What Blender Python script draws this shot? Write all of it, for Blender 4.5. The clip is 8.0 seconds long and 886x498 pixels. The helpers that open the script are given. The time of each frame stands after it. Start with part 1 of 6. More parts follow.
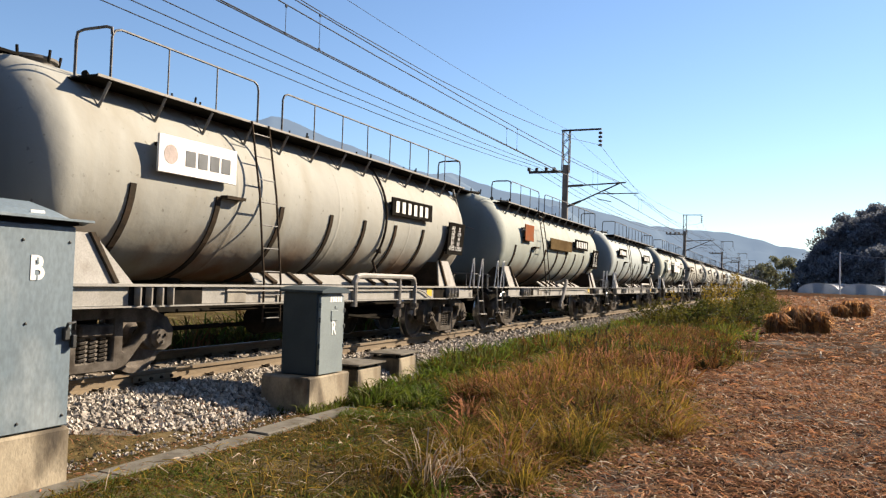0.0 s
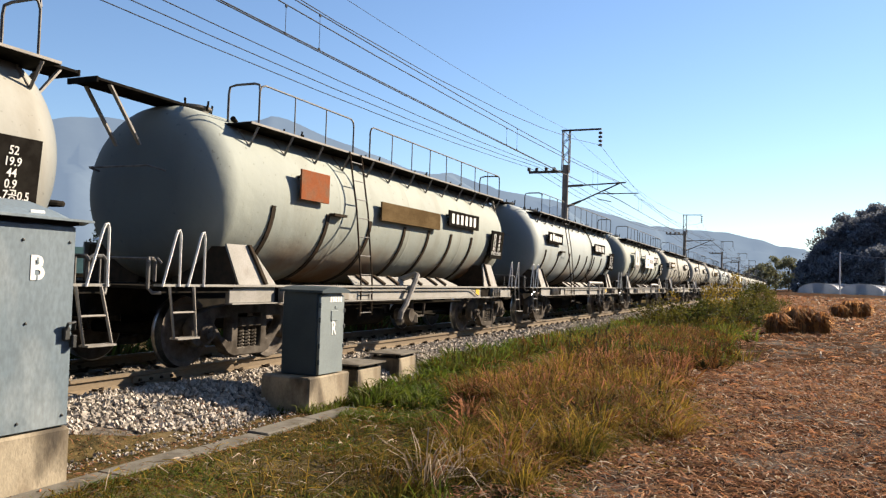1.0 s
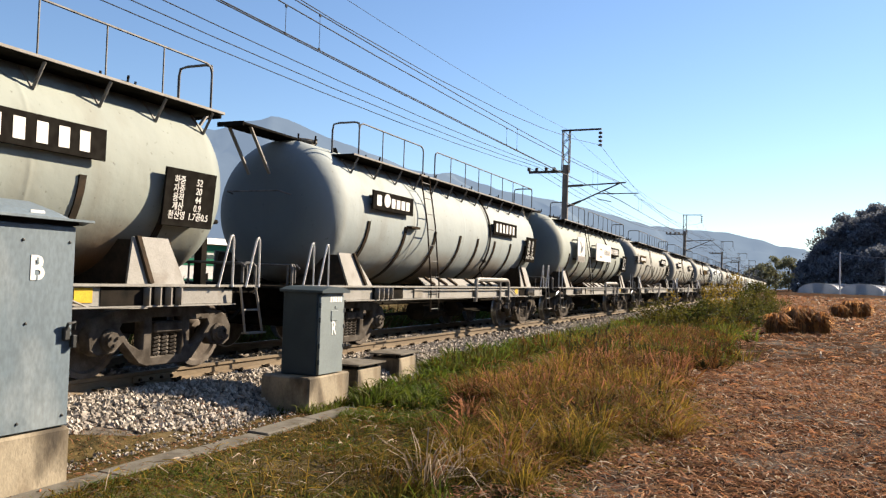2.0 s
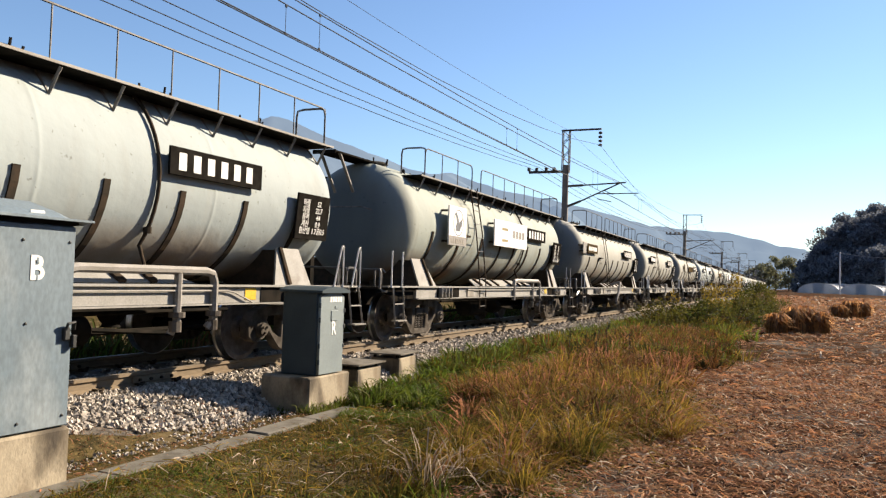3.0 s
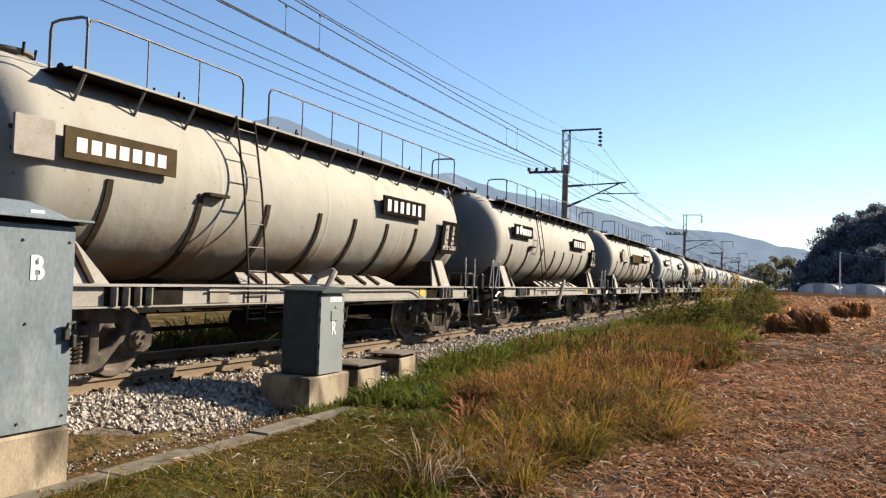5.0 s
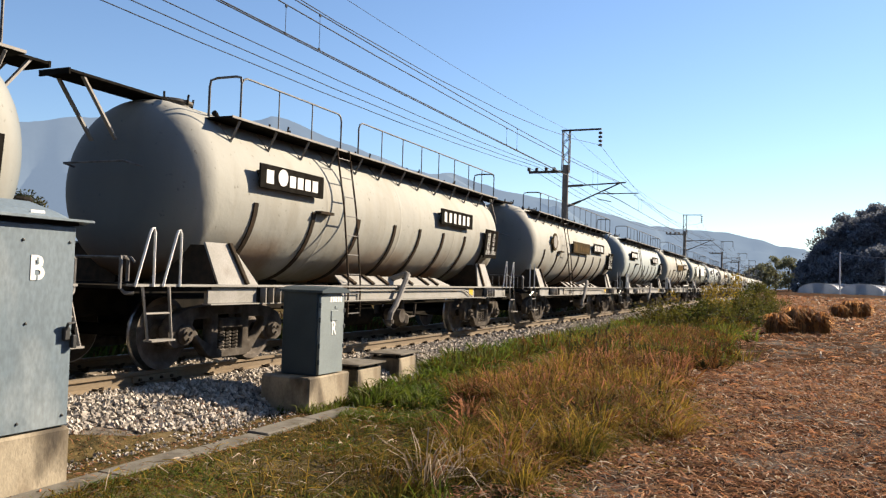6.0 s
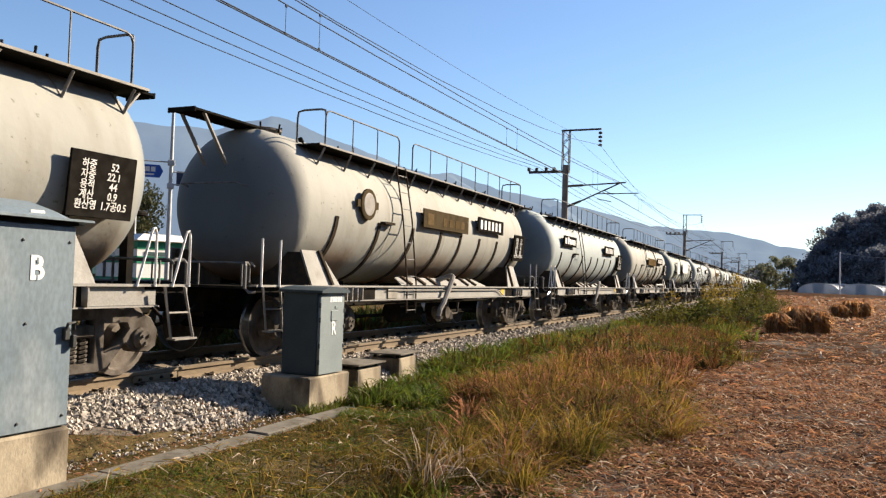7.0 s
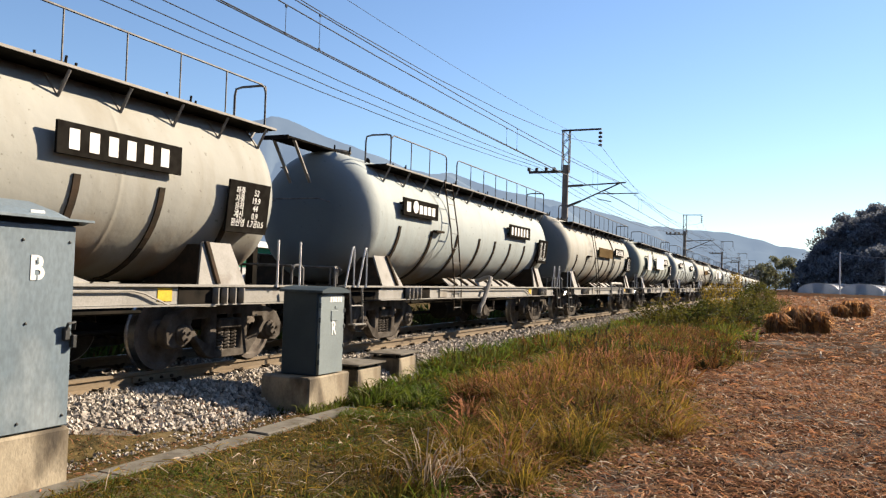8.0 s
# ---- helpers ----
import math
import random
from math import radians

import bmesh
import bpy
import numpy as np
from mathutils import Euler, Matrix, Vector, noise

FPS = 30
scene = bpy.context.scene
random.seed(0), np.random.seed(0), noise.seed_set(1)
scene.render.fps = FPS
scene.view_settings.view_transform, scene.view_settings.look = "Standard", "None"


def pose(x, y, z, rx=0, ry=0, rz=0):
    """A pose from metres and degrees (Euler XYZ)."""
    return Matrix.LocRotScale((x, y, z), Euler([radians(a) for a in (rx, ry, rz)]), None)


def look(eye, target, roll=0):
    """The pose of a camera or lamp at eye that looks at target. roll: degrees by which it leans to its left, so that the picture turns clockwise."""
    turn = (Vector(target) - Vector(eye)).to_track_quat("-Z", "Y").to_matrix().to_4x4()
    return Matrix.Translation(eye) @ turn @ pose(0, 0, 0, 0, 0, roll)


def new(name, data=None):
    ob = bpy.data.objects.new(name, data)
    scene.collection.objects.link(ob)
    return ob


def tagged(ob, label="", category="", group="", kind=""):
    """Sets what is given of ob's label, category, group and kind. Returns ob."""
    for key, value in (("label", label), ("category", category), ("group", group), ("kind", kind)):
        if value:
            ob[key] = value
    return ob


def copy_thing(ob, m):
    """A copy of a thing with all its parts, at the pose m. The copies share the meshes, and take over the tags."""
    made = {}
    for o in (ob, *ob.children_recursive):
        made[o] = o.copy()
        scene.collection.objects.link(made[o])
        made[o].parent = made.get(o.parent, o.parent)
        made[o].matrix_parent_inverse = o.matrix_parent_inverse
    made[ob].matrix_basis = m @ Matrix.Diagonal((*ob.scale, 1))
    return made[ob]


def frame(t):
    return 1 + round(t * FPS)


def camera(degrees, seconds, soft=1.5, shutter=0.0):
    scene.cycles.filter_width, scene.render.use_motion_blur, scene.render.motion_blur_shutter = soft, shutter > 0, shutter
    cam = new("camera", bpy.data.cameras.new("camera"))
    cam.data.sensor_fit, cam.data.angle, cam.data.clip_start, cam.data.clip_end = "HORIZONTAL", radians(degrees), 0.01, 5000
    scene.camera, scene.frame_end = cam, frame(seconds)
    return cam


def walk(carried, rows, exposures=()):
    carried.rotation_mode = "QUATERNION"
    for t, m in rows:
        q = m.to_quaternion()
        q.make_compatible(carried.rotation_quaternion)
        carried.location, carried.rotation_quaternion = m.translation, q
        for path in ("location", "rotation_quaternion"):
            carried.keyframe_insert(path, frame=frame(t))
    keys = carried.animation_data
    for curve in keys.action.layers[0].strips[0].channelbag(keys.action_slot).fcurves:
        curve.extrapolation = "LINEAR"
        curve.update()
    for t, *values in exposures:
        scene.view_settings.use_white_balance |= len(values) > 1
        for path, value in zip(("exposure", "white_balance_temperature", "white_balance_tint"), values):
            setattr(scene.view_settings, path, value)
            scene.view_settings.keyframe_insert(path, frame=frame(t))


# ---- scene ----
# ---- camera: stands still beside the track, 1.2 m above the rail ----
EYE = Vector((0, 0, 1.187))
YAW, PITCH, ROLL = 0.4073, 0.0361, 1.80
AHEAD = Vector((-math.sin(YAW) * math.cos(PITCH), math.cos(YAW) * math.cos(PITCH), math.sin(PITCH)))
cam = camera(57.74, 8.0, soft=1.3)
STAND = look(EYE, EYE + AHEAD * 10, ROLL)
walk(cam, [(0.0, STAND), (8.0, STAND)], [(0.0, 1.55, 6950, 14), (8.0, 1.55, 6950, 14)])

# ---- daylight: an autumn noon sun over the field, ahead and to the right ----
SUN_FROM = Vector((0.559, 0.829, 0)).normalized()
SUN_UP = radians(29)
world = bpy.data.worlds.new("sky")
scene.world = world
world.use_nodes = True
wn, wl = world.node_tree.nodes, world.node_tree.links
sky = wn.new("ShaderNodeTexSky")
sky.sky_type, sky.sun_disc = "NISHITA", False
sky.sun_elevation = SUN_UP
sky.sun_rotation = math.atan2(SUN_FROM.x, SUN_FROM.y)
sky.air_density, sky.dust_density, sky.ozone_density = 1.05, 0.05, 5.4
wl.new(sky.outputs["Color"], wn["Background"].inputs["Color"])
wn["Background"].inputs["Strength"].default_value = 0.061
sun = new("sun", bpy.data.lights.new("sun", "SUN"))
sun.data.energy, sun.data.angle, sun.data.color = 5.0, radians(0.53), (1.0, 0.88, 0.70)
sun_way = -(SUN_FROM * math.cos(SUN_UP) + Vector((0, 0, math.sin(SUN_UP))))
sun.matrix_world = Matrix.Translation((20, 30, 40)) @ sun_way.to_track_quat("-Z", "Y").to_matrix().to_4x4()


# ---- materials ----
def material(name, base, rough=0.7, metal=0.0, second=None, scale=6.0, mix=(0.4, 0.65), grain=60.0, bump=0.15, per="", stain=None, stain_scale=1.2, stain_mix=(0.55, 0.75), stretch=(1, 1, 1), spec=0.22, leaf=0.0):
    """A procedural surface: a base with a second tone in patches, fine grain and relief, and stains at a larger scale."""
    m = bpy.data.materials.new(name)
    m.use_nodes = True
    n, l = m.node_tree.nodes, m.node_tree.links
    b = n["Principled BSDF"]
    b.inputs["Roughness"].default_value, b.inputs["Metallic"].default_value = rough, metal
    b.inputs["Specular IOR Level"].default_value = spec
    co = n.new("ShaderNodeTexCoord")
    mp = n.new("ShaderNodeMapping")
    mp.inputs["Scale"].default_value = stretch
    l.new(co.outputs["Object"], mp.inputs["Vector"])

    def patches(sc, lo, hi, detail=5.0):
        t = n.new("ShaderNodeTexNoise")
        t.inputs["Scale"].default_value, t.inputs["Detail"].default_value = sc, detail
        l.new(mp.outputs["Vector"], t.inputs["Vector"])
        r = n.new("ShaderNodeMapRange")
        r.inputs["From Min"].default_value, r.inputs["From Max"].default_value = lo, hi
        l.new(t.outputs["Fac"], r.inputs["Value"])
        return r.outputs["Result"], t

    def blend(fac, a, c, kind="MIX"):
        x = n.new("ShaderNodeMix")
        x.data_type, x.blend_type = "RGBA", kind
        if isinstance(fac, float):
            x.inputs["Factor"].default_value = fac
        else:
            l.new(fac, x.inputs["Factor"])
        for sock, v in ((x.inputs[6], a), (x.inputs[7], c)):
            if isinstance(v, tuple):
                sock.default_value = (*v, 1)
            else:
                l.new(v, sock)
        return x.outputs[2]

    second = second or tuple(c * 0.72 for c in base)
    f, _ = patches(scale, *mix)
    col = blend(f, base, second)
    if stain:
        f, _ = patches(stain_scale, *stain_mix)
        col = blend(f, col, stain)
    g, gt = patches(grain, 0.3, 0.7, 3.0)
    col = blend(g, col, blend(0.28, col, (0.02, 0.018, 0.015)))
    if per:
        info = n.new("ShaderNodeObjectInfo") if per == "object" else n.new("ShaderNodeNewGeometry")
        hsv = n.new("ShaderNodeHueSaturation")
        r = n.new("ShaderNodeMapRange")
        r.inputs["To Min"].default_value, r.inputs["To Max"].default_value = 0.55, 1.4
        l.new(info.outputs["Random" if per == "object" else "Random Per Island"], r.inputs["Value"])
        l.new(r.outputs["Result"], hsv.inputs["Value"])
        l.new(col, hsv.inputs["Color"])
        col = hsv.outputs["Color"]
    l.new(col, b.inputs["Base Color"])
    bp = n.new("ShaderNodeBump")
    bp.inputs["Strength"].default_value, bp.inputs["Distance"].default_value = bump, 0.01
    l.new(gt.outputs["Fac"], bp.inputs["Height"])
    l.new(bp.outputs["Normal"], b.inputs["Normal"])
    if leaf:
        tl, mx = n.new("ShaderNodeBsdfTranslucent"), n.new("ShaderNodeMixShader")
        mx.inputs[0].default_value = leaf
        l.new(col, tl.inputs["Color"])
        l.new(b.outputs[0], mx.inputs[1]), l.new(tl.outputs[0], mx.inputs[2])
        l.new(mx.outputs[0], n["Material Output"].inputs["Surface"])
    return m


def tank_paint(name, tone_a, tone_b, dirt, rust):
    """Cement-dusted tank paint: soft cloudy tones, vertical runs, and brown grime with rust along the belly; each tank differs."""
    m = bpy.data.materials.new(name)
    m.use_nodes = True
    n, l = m.node_tree.nodes, m.node_tree.links
    b = n["Principled BSDF"]
    b.inputs["Roughness"].default_value = 0.75
    b.inputs["Specular IOR Level"].default_value = 0.15
    co, info = n.new("ShaderNodeTexCoord"), n.new("ShaderNodeObjectInfo")
    add = n.new("ShaderNodeVectorMath")
    mul = n.new("ShaderNodeMath")
    mul.operation = "MULTIPLY"
    mul.inputs[1].default_value = 60.0
    l.new(info.outputs["Random"], mul.inputs[0])
    comb = n.new("ShaderNodeCombineXYZ")
    l.new(mul.outputs[0], comb.inputs["Y"])
    l.new(co.outputs["Object"], add.inputs[0]), l.new(comb.outputs[0], add.inputs[1])

    def cloud(scale, lo, hi, stretch=(1, 1, 1), detail=6.0):
        mp = n.new("ShaderNodeMapping")
        mp.inputs["Scale"].default_value = stretch
        l.new(add.outputs[0], mp.inputs["Vector"])
        t = n.new("ShaderNodeTexNoise")
        t.inputs["Scale"].default_value, t.inputs["Detail"].default_value = scale, detail
        l.new(mp.outputs[0], t.inputs["Vector"])
        r = n.new("ShaderNodeMapRange")
        r.inputs["From Min"].default_value, r.inputs["From Max"].default_value = lo, hi
        l.new(t.outputs["Fac"], r.inputs["Value"])
        return r.outputs[0]

    def mix(f, a, c):
        x = n.new("ShaderNodeMix")
        x.data_type = "RGBA"
        l.new(f, x.inputs["Factor"])
        for sock, v in ((x.inputs[6], a), (x.inputs[7], c)):
            if isinstance(v, tuple):
                sock.default_value = (*v, 1)
            else:
                l.new(v, sock)
        return x.outputs[2]

    def times(a, c):
        x = n.new("ShaderNodeMath")
        x.operation = "MULTIPLY"
        l.new(a, x.inputs[0])
        if isinstance(c, float):
            x.inputs[1].default_value = c
        else:
            l.new(c, x.inputs[1])
        return x.outputs[0]

    col = mix(cloud(0.9, 0.35, 0.65), tone_a, tone_b)
    col = mix(times(cloud(2.6, 0.5, 0.75, (1, 1, 0.12)), 0.5), col, dirt)
    col = mix(times(cloud(14.0, 0.66, 0.72), 0.6), col, tuple(c * 0.5 for c in dirt))
    sep = n.new("ShaderNodeSeparateXYZ")
    l.new(co.outputs["Object"], sep.inputs[0])
    belly = n.new("ShaderNodeMapRange")
    belly.inputs["From Min"].default_value, belly.inputs["From Max"].default_value = 1.75, 1.25
    l.new(sep.outputs["Z"], belly.inputs["Value"])
    col = mix(times(belly.outputs[0], cloud(1.1, 0.3, 0.6)), col, dirt)
    col = mix(times(times(belly.outputs[0], cloud(0.75, 0.42, 0.6)), 0.9), col, rust)
    # shade of the domed ends, put into the paint as dark grey-blue
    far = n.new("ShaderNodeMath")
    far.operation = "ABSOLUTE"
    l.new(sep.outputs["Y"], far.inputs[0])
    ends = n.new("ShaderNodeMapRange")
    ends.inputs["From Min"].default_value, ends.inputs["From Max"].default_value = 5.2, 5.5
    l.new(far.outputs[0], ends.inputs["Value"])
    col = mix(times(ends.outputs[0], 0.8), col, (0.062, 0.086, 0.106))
    l.new(col, b.inputs["Base Color"])
    bp = n.new("ShaderNodeBump")
    bp.inputs["Strength"].default_value, bp.inputs["Distance"].default_value = 0.25, 0.02
    l.new(cloud(3.0, 0.3, 0.7), bp.inputs["Height"])
    l.new(bp.outputs["Normal"], b.inputs["Normal"])
    return m


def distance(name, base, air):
    """Wooded slopes more than a kilometre off; the haze of the air before them is put in as emission."""
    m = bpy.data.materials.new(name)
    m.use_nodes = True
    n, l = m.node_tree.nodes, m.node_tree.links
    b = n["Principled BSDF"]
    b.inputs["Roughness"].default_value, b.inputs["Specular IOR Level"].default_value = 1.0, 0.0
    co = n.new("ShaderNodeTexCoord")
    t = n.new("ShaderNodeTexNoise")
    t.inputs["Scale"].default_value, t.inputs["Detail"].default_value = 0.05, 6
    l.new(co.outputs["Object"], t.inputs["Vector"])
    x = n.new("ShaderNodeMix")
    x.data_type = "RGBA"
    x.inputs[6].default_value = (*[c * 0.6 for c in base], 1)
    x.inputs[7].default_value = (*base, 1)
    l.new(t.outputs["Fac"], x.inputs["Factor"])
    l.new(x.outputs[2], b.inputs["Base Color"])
    # air haze painted on: the slopes themselves give off a bluish glow
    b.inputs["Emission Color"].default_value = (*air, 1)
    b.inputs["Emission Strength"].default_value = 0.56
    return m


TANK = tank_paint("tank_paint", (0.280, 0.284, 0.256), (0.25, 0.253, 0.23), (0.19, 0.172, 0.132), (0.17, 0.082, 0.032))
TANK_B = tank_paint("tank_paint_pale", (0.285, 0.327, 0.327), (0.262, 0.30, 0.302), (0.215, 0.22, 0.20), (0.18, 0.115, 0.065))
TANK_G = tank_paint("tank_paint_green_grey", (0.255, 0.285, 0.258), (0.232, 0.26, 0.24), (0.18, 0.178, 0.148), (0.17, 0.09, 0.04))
SILL = material("sill_paint", (0.281, 0.276, 0.258), 0.7, second=(0.234, 0.230, 0.211), scale=3, stain=(0.140, 0.117, 0.093), stain_scale=2, stain_mix=(0.6, 0.75))
EMBLEM = material("emblem_grey", (0.106, 0.119, 0.132), 0.6)
EMBLEM_RED = material("emblem_red", (0.396, 0.33, 0.304), 0.6)
BROWNISH = material("faded_gold", (0.277, 0.224, 0.106), 0.7)
FRAME = material("frame_paint", (0.264, 0.244, 0.205), 0.65, second=(0.145, 0.132, 0.112), scale=3, stain=(0.079, 0.059, 0.04), stain_scale=2)
STRAP = material("strap_rust", (0.038, 0.032, 0.025), 0.75, second=(0.063, 0.045, 0.032), scale=8, spec=0.0)
DARK = material("dark_steel", (0.011, 0.011, 0.01), 0.7, second=(0.023, 0.02, 0.017), scale=5, spec=0.0)
BOGIE = material("bogie_dust", (0.118, 0.106, 0.093), 0.85, second=(0.060, 0.052, 0.044), scale=6, stain=(0.030, 0.026, 0.023), stain_scale=4, spec=0.0)
WHEEL = material("wheel_steel", (0.15, 0.132, 0.115), 0.75, second=(0.095, 0.08, 0.068), scale=7, spec=0.02)
TREAD = material("tread_steel", (0.5, 0.5, 0.5), 0.3, metal=1.0, scale=20)
WALK = material("walkway_steel", (0.132, 0.125, 0.119), 0.6, second=(0.198, 0.185, 0.165), scale=4, spec=0.0)
TUBE = material("handrail_paint", (0.146, 0.146, 0.142), 0.55, second=(0.069, 0.064, 0.06), scale=9)
PALE = material("pale_paint", (0.259, 0.246, 0.226), 0.55, second=(0.209, 0.197, 0.173), scale=5)
WHITE = material("white_paint", (0.8, 0.8, 0.78), 0.5, second=(0.72, 0.71, 0.67), scale=6)
BLACK = material("black_plate", (0.01, 0.009, 0.008), 0.6, second=(0.018, 0.017, 0.015), scale=8, spec=0.0)
RUSTY = material("rust_plate", (0.251, 0.086, 0.04), 0.8, second=(0.198, 0.106, 0.066), scale=5, spec=0.0)
BROWN = material("brown_plate", (0.088, 0.06, 0.03), 0.75, second=(0.125, 0.088, 0.046), scale=4, stretch=(1, 0.4, 1), spec=0.0)
OLIVE = material("olive_plate", (0.075, 0.058, 0.034), 0.75, second=(0.055, 0.042, 0.026), scale=5, spec=0.0)
RAIL = material("rail_rust", (0.188, 0.144, 0.094), 0.8, second=(0.140, 0.104, 0.068), scale=5, stretch=(1, 0.2, 1))
RAILTOP = material("rail_head", (0.166, 0.139, 0.105), 0.5, second=(0.200, 0.166, 0.122), scale=6, stretch=(1, 0.1, 1))
SLEEPER = material("sleeper_concrete", (0.183, 0.160, 0.128), 0.9, second=(0.133, 0.105, 0.077), scale=6)
STONE = material("ballast_stone", (0.414, 0.377, 0.329), 0.9, second=(0.304, 0.273, 0.236), scale=9, per="island", bump=0.3, spec=0.0)
BED = material("ballast_bed", (0.120, 0.105, 0.087), 0.95, second=(0.042, 0.036, 0.030), scale=22, grain=70, bump=0.6)
GREYBOX = material("cabinet_paint", (0.144, 0.190, 0.221), 0.5, second=(0.115, 0.155, 0.184), scale=1.3, grain=40, bump=0.02, stain=(0.241, 0.282, 0.299), stain_scale=1.6, stain_mix=(0.5, 0.7), stretch=(1, 1, 0.45))
# small cabinet: sunlight put into the door's tone, shade into the body's
DOORGREY_LIT = material("cabinet_door_paint_lit", (0.20, 0.24, 0.245), 0.5, second=(0.17, 0.205, 0.212), scale=2.0, bump=0.02)
TEALBOX_SHADED = material("cabinet_paint_teal_shaded", (0.036, 0.056, 0.067), 0.5, second=(0.03, 0.048, 0.058), scale=3, bump=0.03, stain=(0.055, 0.075, 0.085), stain_scale=2.0)
CONCRETE = material("old_concrete", (0.317, 0.273, 0.198), 0.92, second=(0.202, 0.163, 0.114), scale=3.2, mix=(0.42, 0.6), stain=(0.053, 0.044, 0.033), stain_scale=2.3, stain_mix=(0.5, 0.66), bump=0.3, stretch=(1, 1, 0.5))
KERB = material("kerb_concrete", (0.145, 0.135, 0.113), 0.92, second=(0.095, 0.085, 0.068), scale=6, stain=(0.055, 0.045, 0.031), stain_scale=2.4, stain_mix=(0.5, 0.66), bump=0.3)
MAST = material("mast_steel", (0.086, 0.079, 0.073), 0.7, second=(0.119, 0.099, 0.079), scale=4)
MASTPALE = material("mast_concrete", (0.277, 0.244, 0.205), 0.85, second=(0.211, 0.185, 0.152), scale=3)
WIRE = material("wire_copper", (0.025, 0.03, 0.038), 0.8, spec=0.1)
LOCK = material("lock_steel", (0.053, 0.056, 0.056), 0.5, metal=0.4)
GREEN = material("cab_green", (0.02, 0.24, 0.13), 0.45)
BLUE = material("sign_blue", (0.03, 0.12, 0.5), 0.4)
YELLOW = material("yellow_paint", (0.65, 0.42, 0.03), 0.5)
PLASTIC = material("greenhouse_film", (0.602, 0.656, 0.722), 0.3, second=(0.481, 0.536, 0.602), scale=0.5, leaf=0.45)
SOIL = material("ground_soil", (0.085, 0.043, 0.023), 0.95, second=(0.023, 0.014, 0.010), scale=11, mix=(0.4, 0.6), grain=34, bump=0.9, stain=(0.125, 0.114, 0.10), stain_scale=0.8, stain_mix=(0.52, 0.7), spec=0.0)
HUMUS = material("verge_soil", (0.100, 0.073, 0.032), 0.95, second=(0.039, 0.032, 0.015), scale=9, mix=(0.4, 0.6), grain=40, bump=0.9, stain=(0.151, 0.115, 0.065), stain_scale=1.1, stain_mix=(0.52, 0.66), spec=0.0)
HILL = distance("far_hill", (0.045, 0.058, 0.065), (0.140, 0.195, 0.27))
# bluish haze of the distance put into the hill and wood leaf colours
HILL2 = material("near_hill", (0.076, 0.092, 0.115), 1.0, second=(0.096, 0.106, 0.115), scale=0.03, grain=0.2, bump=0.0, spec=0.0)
HAZY_WOOD_LEAF = material("hazy_wood_leaf", (0.182, 0.206, 0.241), 0.95, second=(0.202, 0.219, 0.243), scale=0.4, per="island", spec=0.0, leaf=0.35)
BARK = material("bark", (0.086, 0.066, 0.05), 0.95, second=(0.053, 0.04, 0.03), scale=6)
BUSH_LEAF = material("bush_leaf", (0.090, 0.081, 0.014), 0.8, second=(0.042, 0.057, 0.012), scale=1.2, per="island", spec=0.15, leaf=0.4)
BUSH_TOP = material("bush_flower", (0.266, 0.188, 0.028), 0.8, second=(0.188, 0.133, 0.022), scale=2, per="island", spec=0.2, leaf=0.4)
GRASS = material("grass_green", (0.070, 0.114, 0.012), 0.7, second=(0.108, 0.128, 0.017), scale=1.3, per="island", spec=0.15, leaf=0.45)
DRYGRASS = material("grass_dry", (0.257, 0.165, 0.029), 0.8, second=(0.180, 0.125, 0.017), scale=1.1, per="island", spec=0.12, leaf=0.45)
OLIVEGRASS = material("grass_olive", (0.086, 0.076, 0.011), 0.8, second=(0.050, 0.050, 0.008), scale=1.2, per="island", spec=0.1, leaf=0.45)
RUSTGRASS = material("grass_russet", (0.140, 0.060, 0.018), 0.85, second=(0.072, 0.034, 0.012), scale=1.2, per="island", spec=0.08, leaf=0.4)
RUSTLEAF = material("leaf_rust", (0.354, 0.161, 0.083), 0.8, second=(0.245, 0.103, 0.052), scale=0.8, per="island", spec=0.1, leaf=0.4)
STRAW = material("field_litter", (0.371, 0.209, 0.112), 0.8, second=(0.281, 0.146, 0.074), scale=0.9, per="island", spec=0.1, leaf=0.4)
PALESTALK = material("stalk_pale", (0.394, 0.315, 0.230), 0.8, second=(0.310, 0.236, 0.164), scale=1.5, per="island", spec=0.3, leaf=0.25)
WEEDLEAF = material("weed_leaf", (0.033, 0.043, 0.017), 0.9, spec=0.0, second=(0.059, 0.04, 0.02), scale=6, leaf=0.25)
PINE = material("pine_needles", (0.033, 0.043, 0.02), 0.85, second=(0.066, 0.063, 0.026), scale=0.6, per="island", spec=0.1, leaf=0.3)
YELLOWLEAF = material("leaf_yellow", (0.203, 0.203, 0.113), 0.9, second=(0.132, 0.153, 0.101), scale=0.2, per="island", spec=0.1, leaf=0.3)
# pale grey leaf tone with distance haze put into it
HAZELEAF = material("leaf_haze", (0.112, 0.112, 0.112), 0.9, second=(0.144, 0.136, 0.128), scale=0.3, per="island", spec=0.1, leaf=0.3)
PALEPOST = material("galvanised_post", (0.5, 0.52, 0.53), 0.5, metal=0.2, scale=3)
DARKSIGN = material("sign_back", (0.04, 0.056, 0.106), 0.5)
TEALROOF = material("teal_roof", (0.033, 0.079, 0.079), 0.6, second=(0.023, 0.059, 0.063), scale=1.5)
SCRAP = material("scrap_plastic", (0.231, 0.396, 0.317), 0.35, second=(0.396, 0.462, 0.429), scale=12)
STACK = material("stack_straw", (0.643, 0.380, 0.165), 0.9, second=(0.495, 0.240, 0.091), scale=3, per="island", spec=0.05, leaf=0.65)


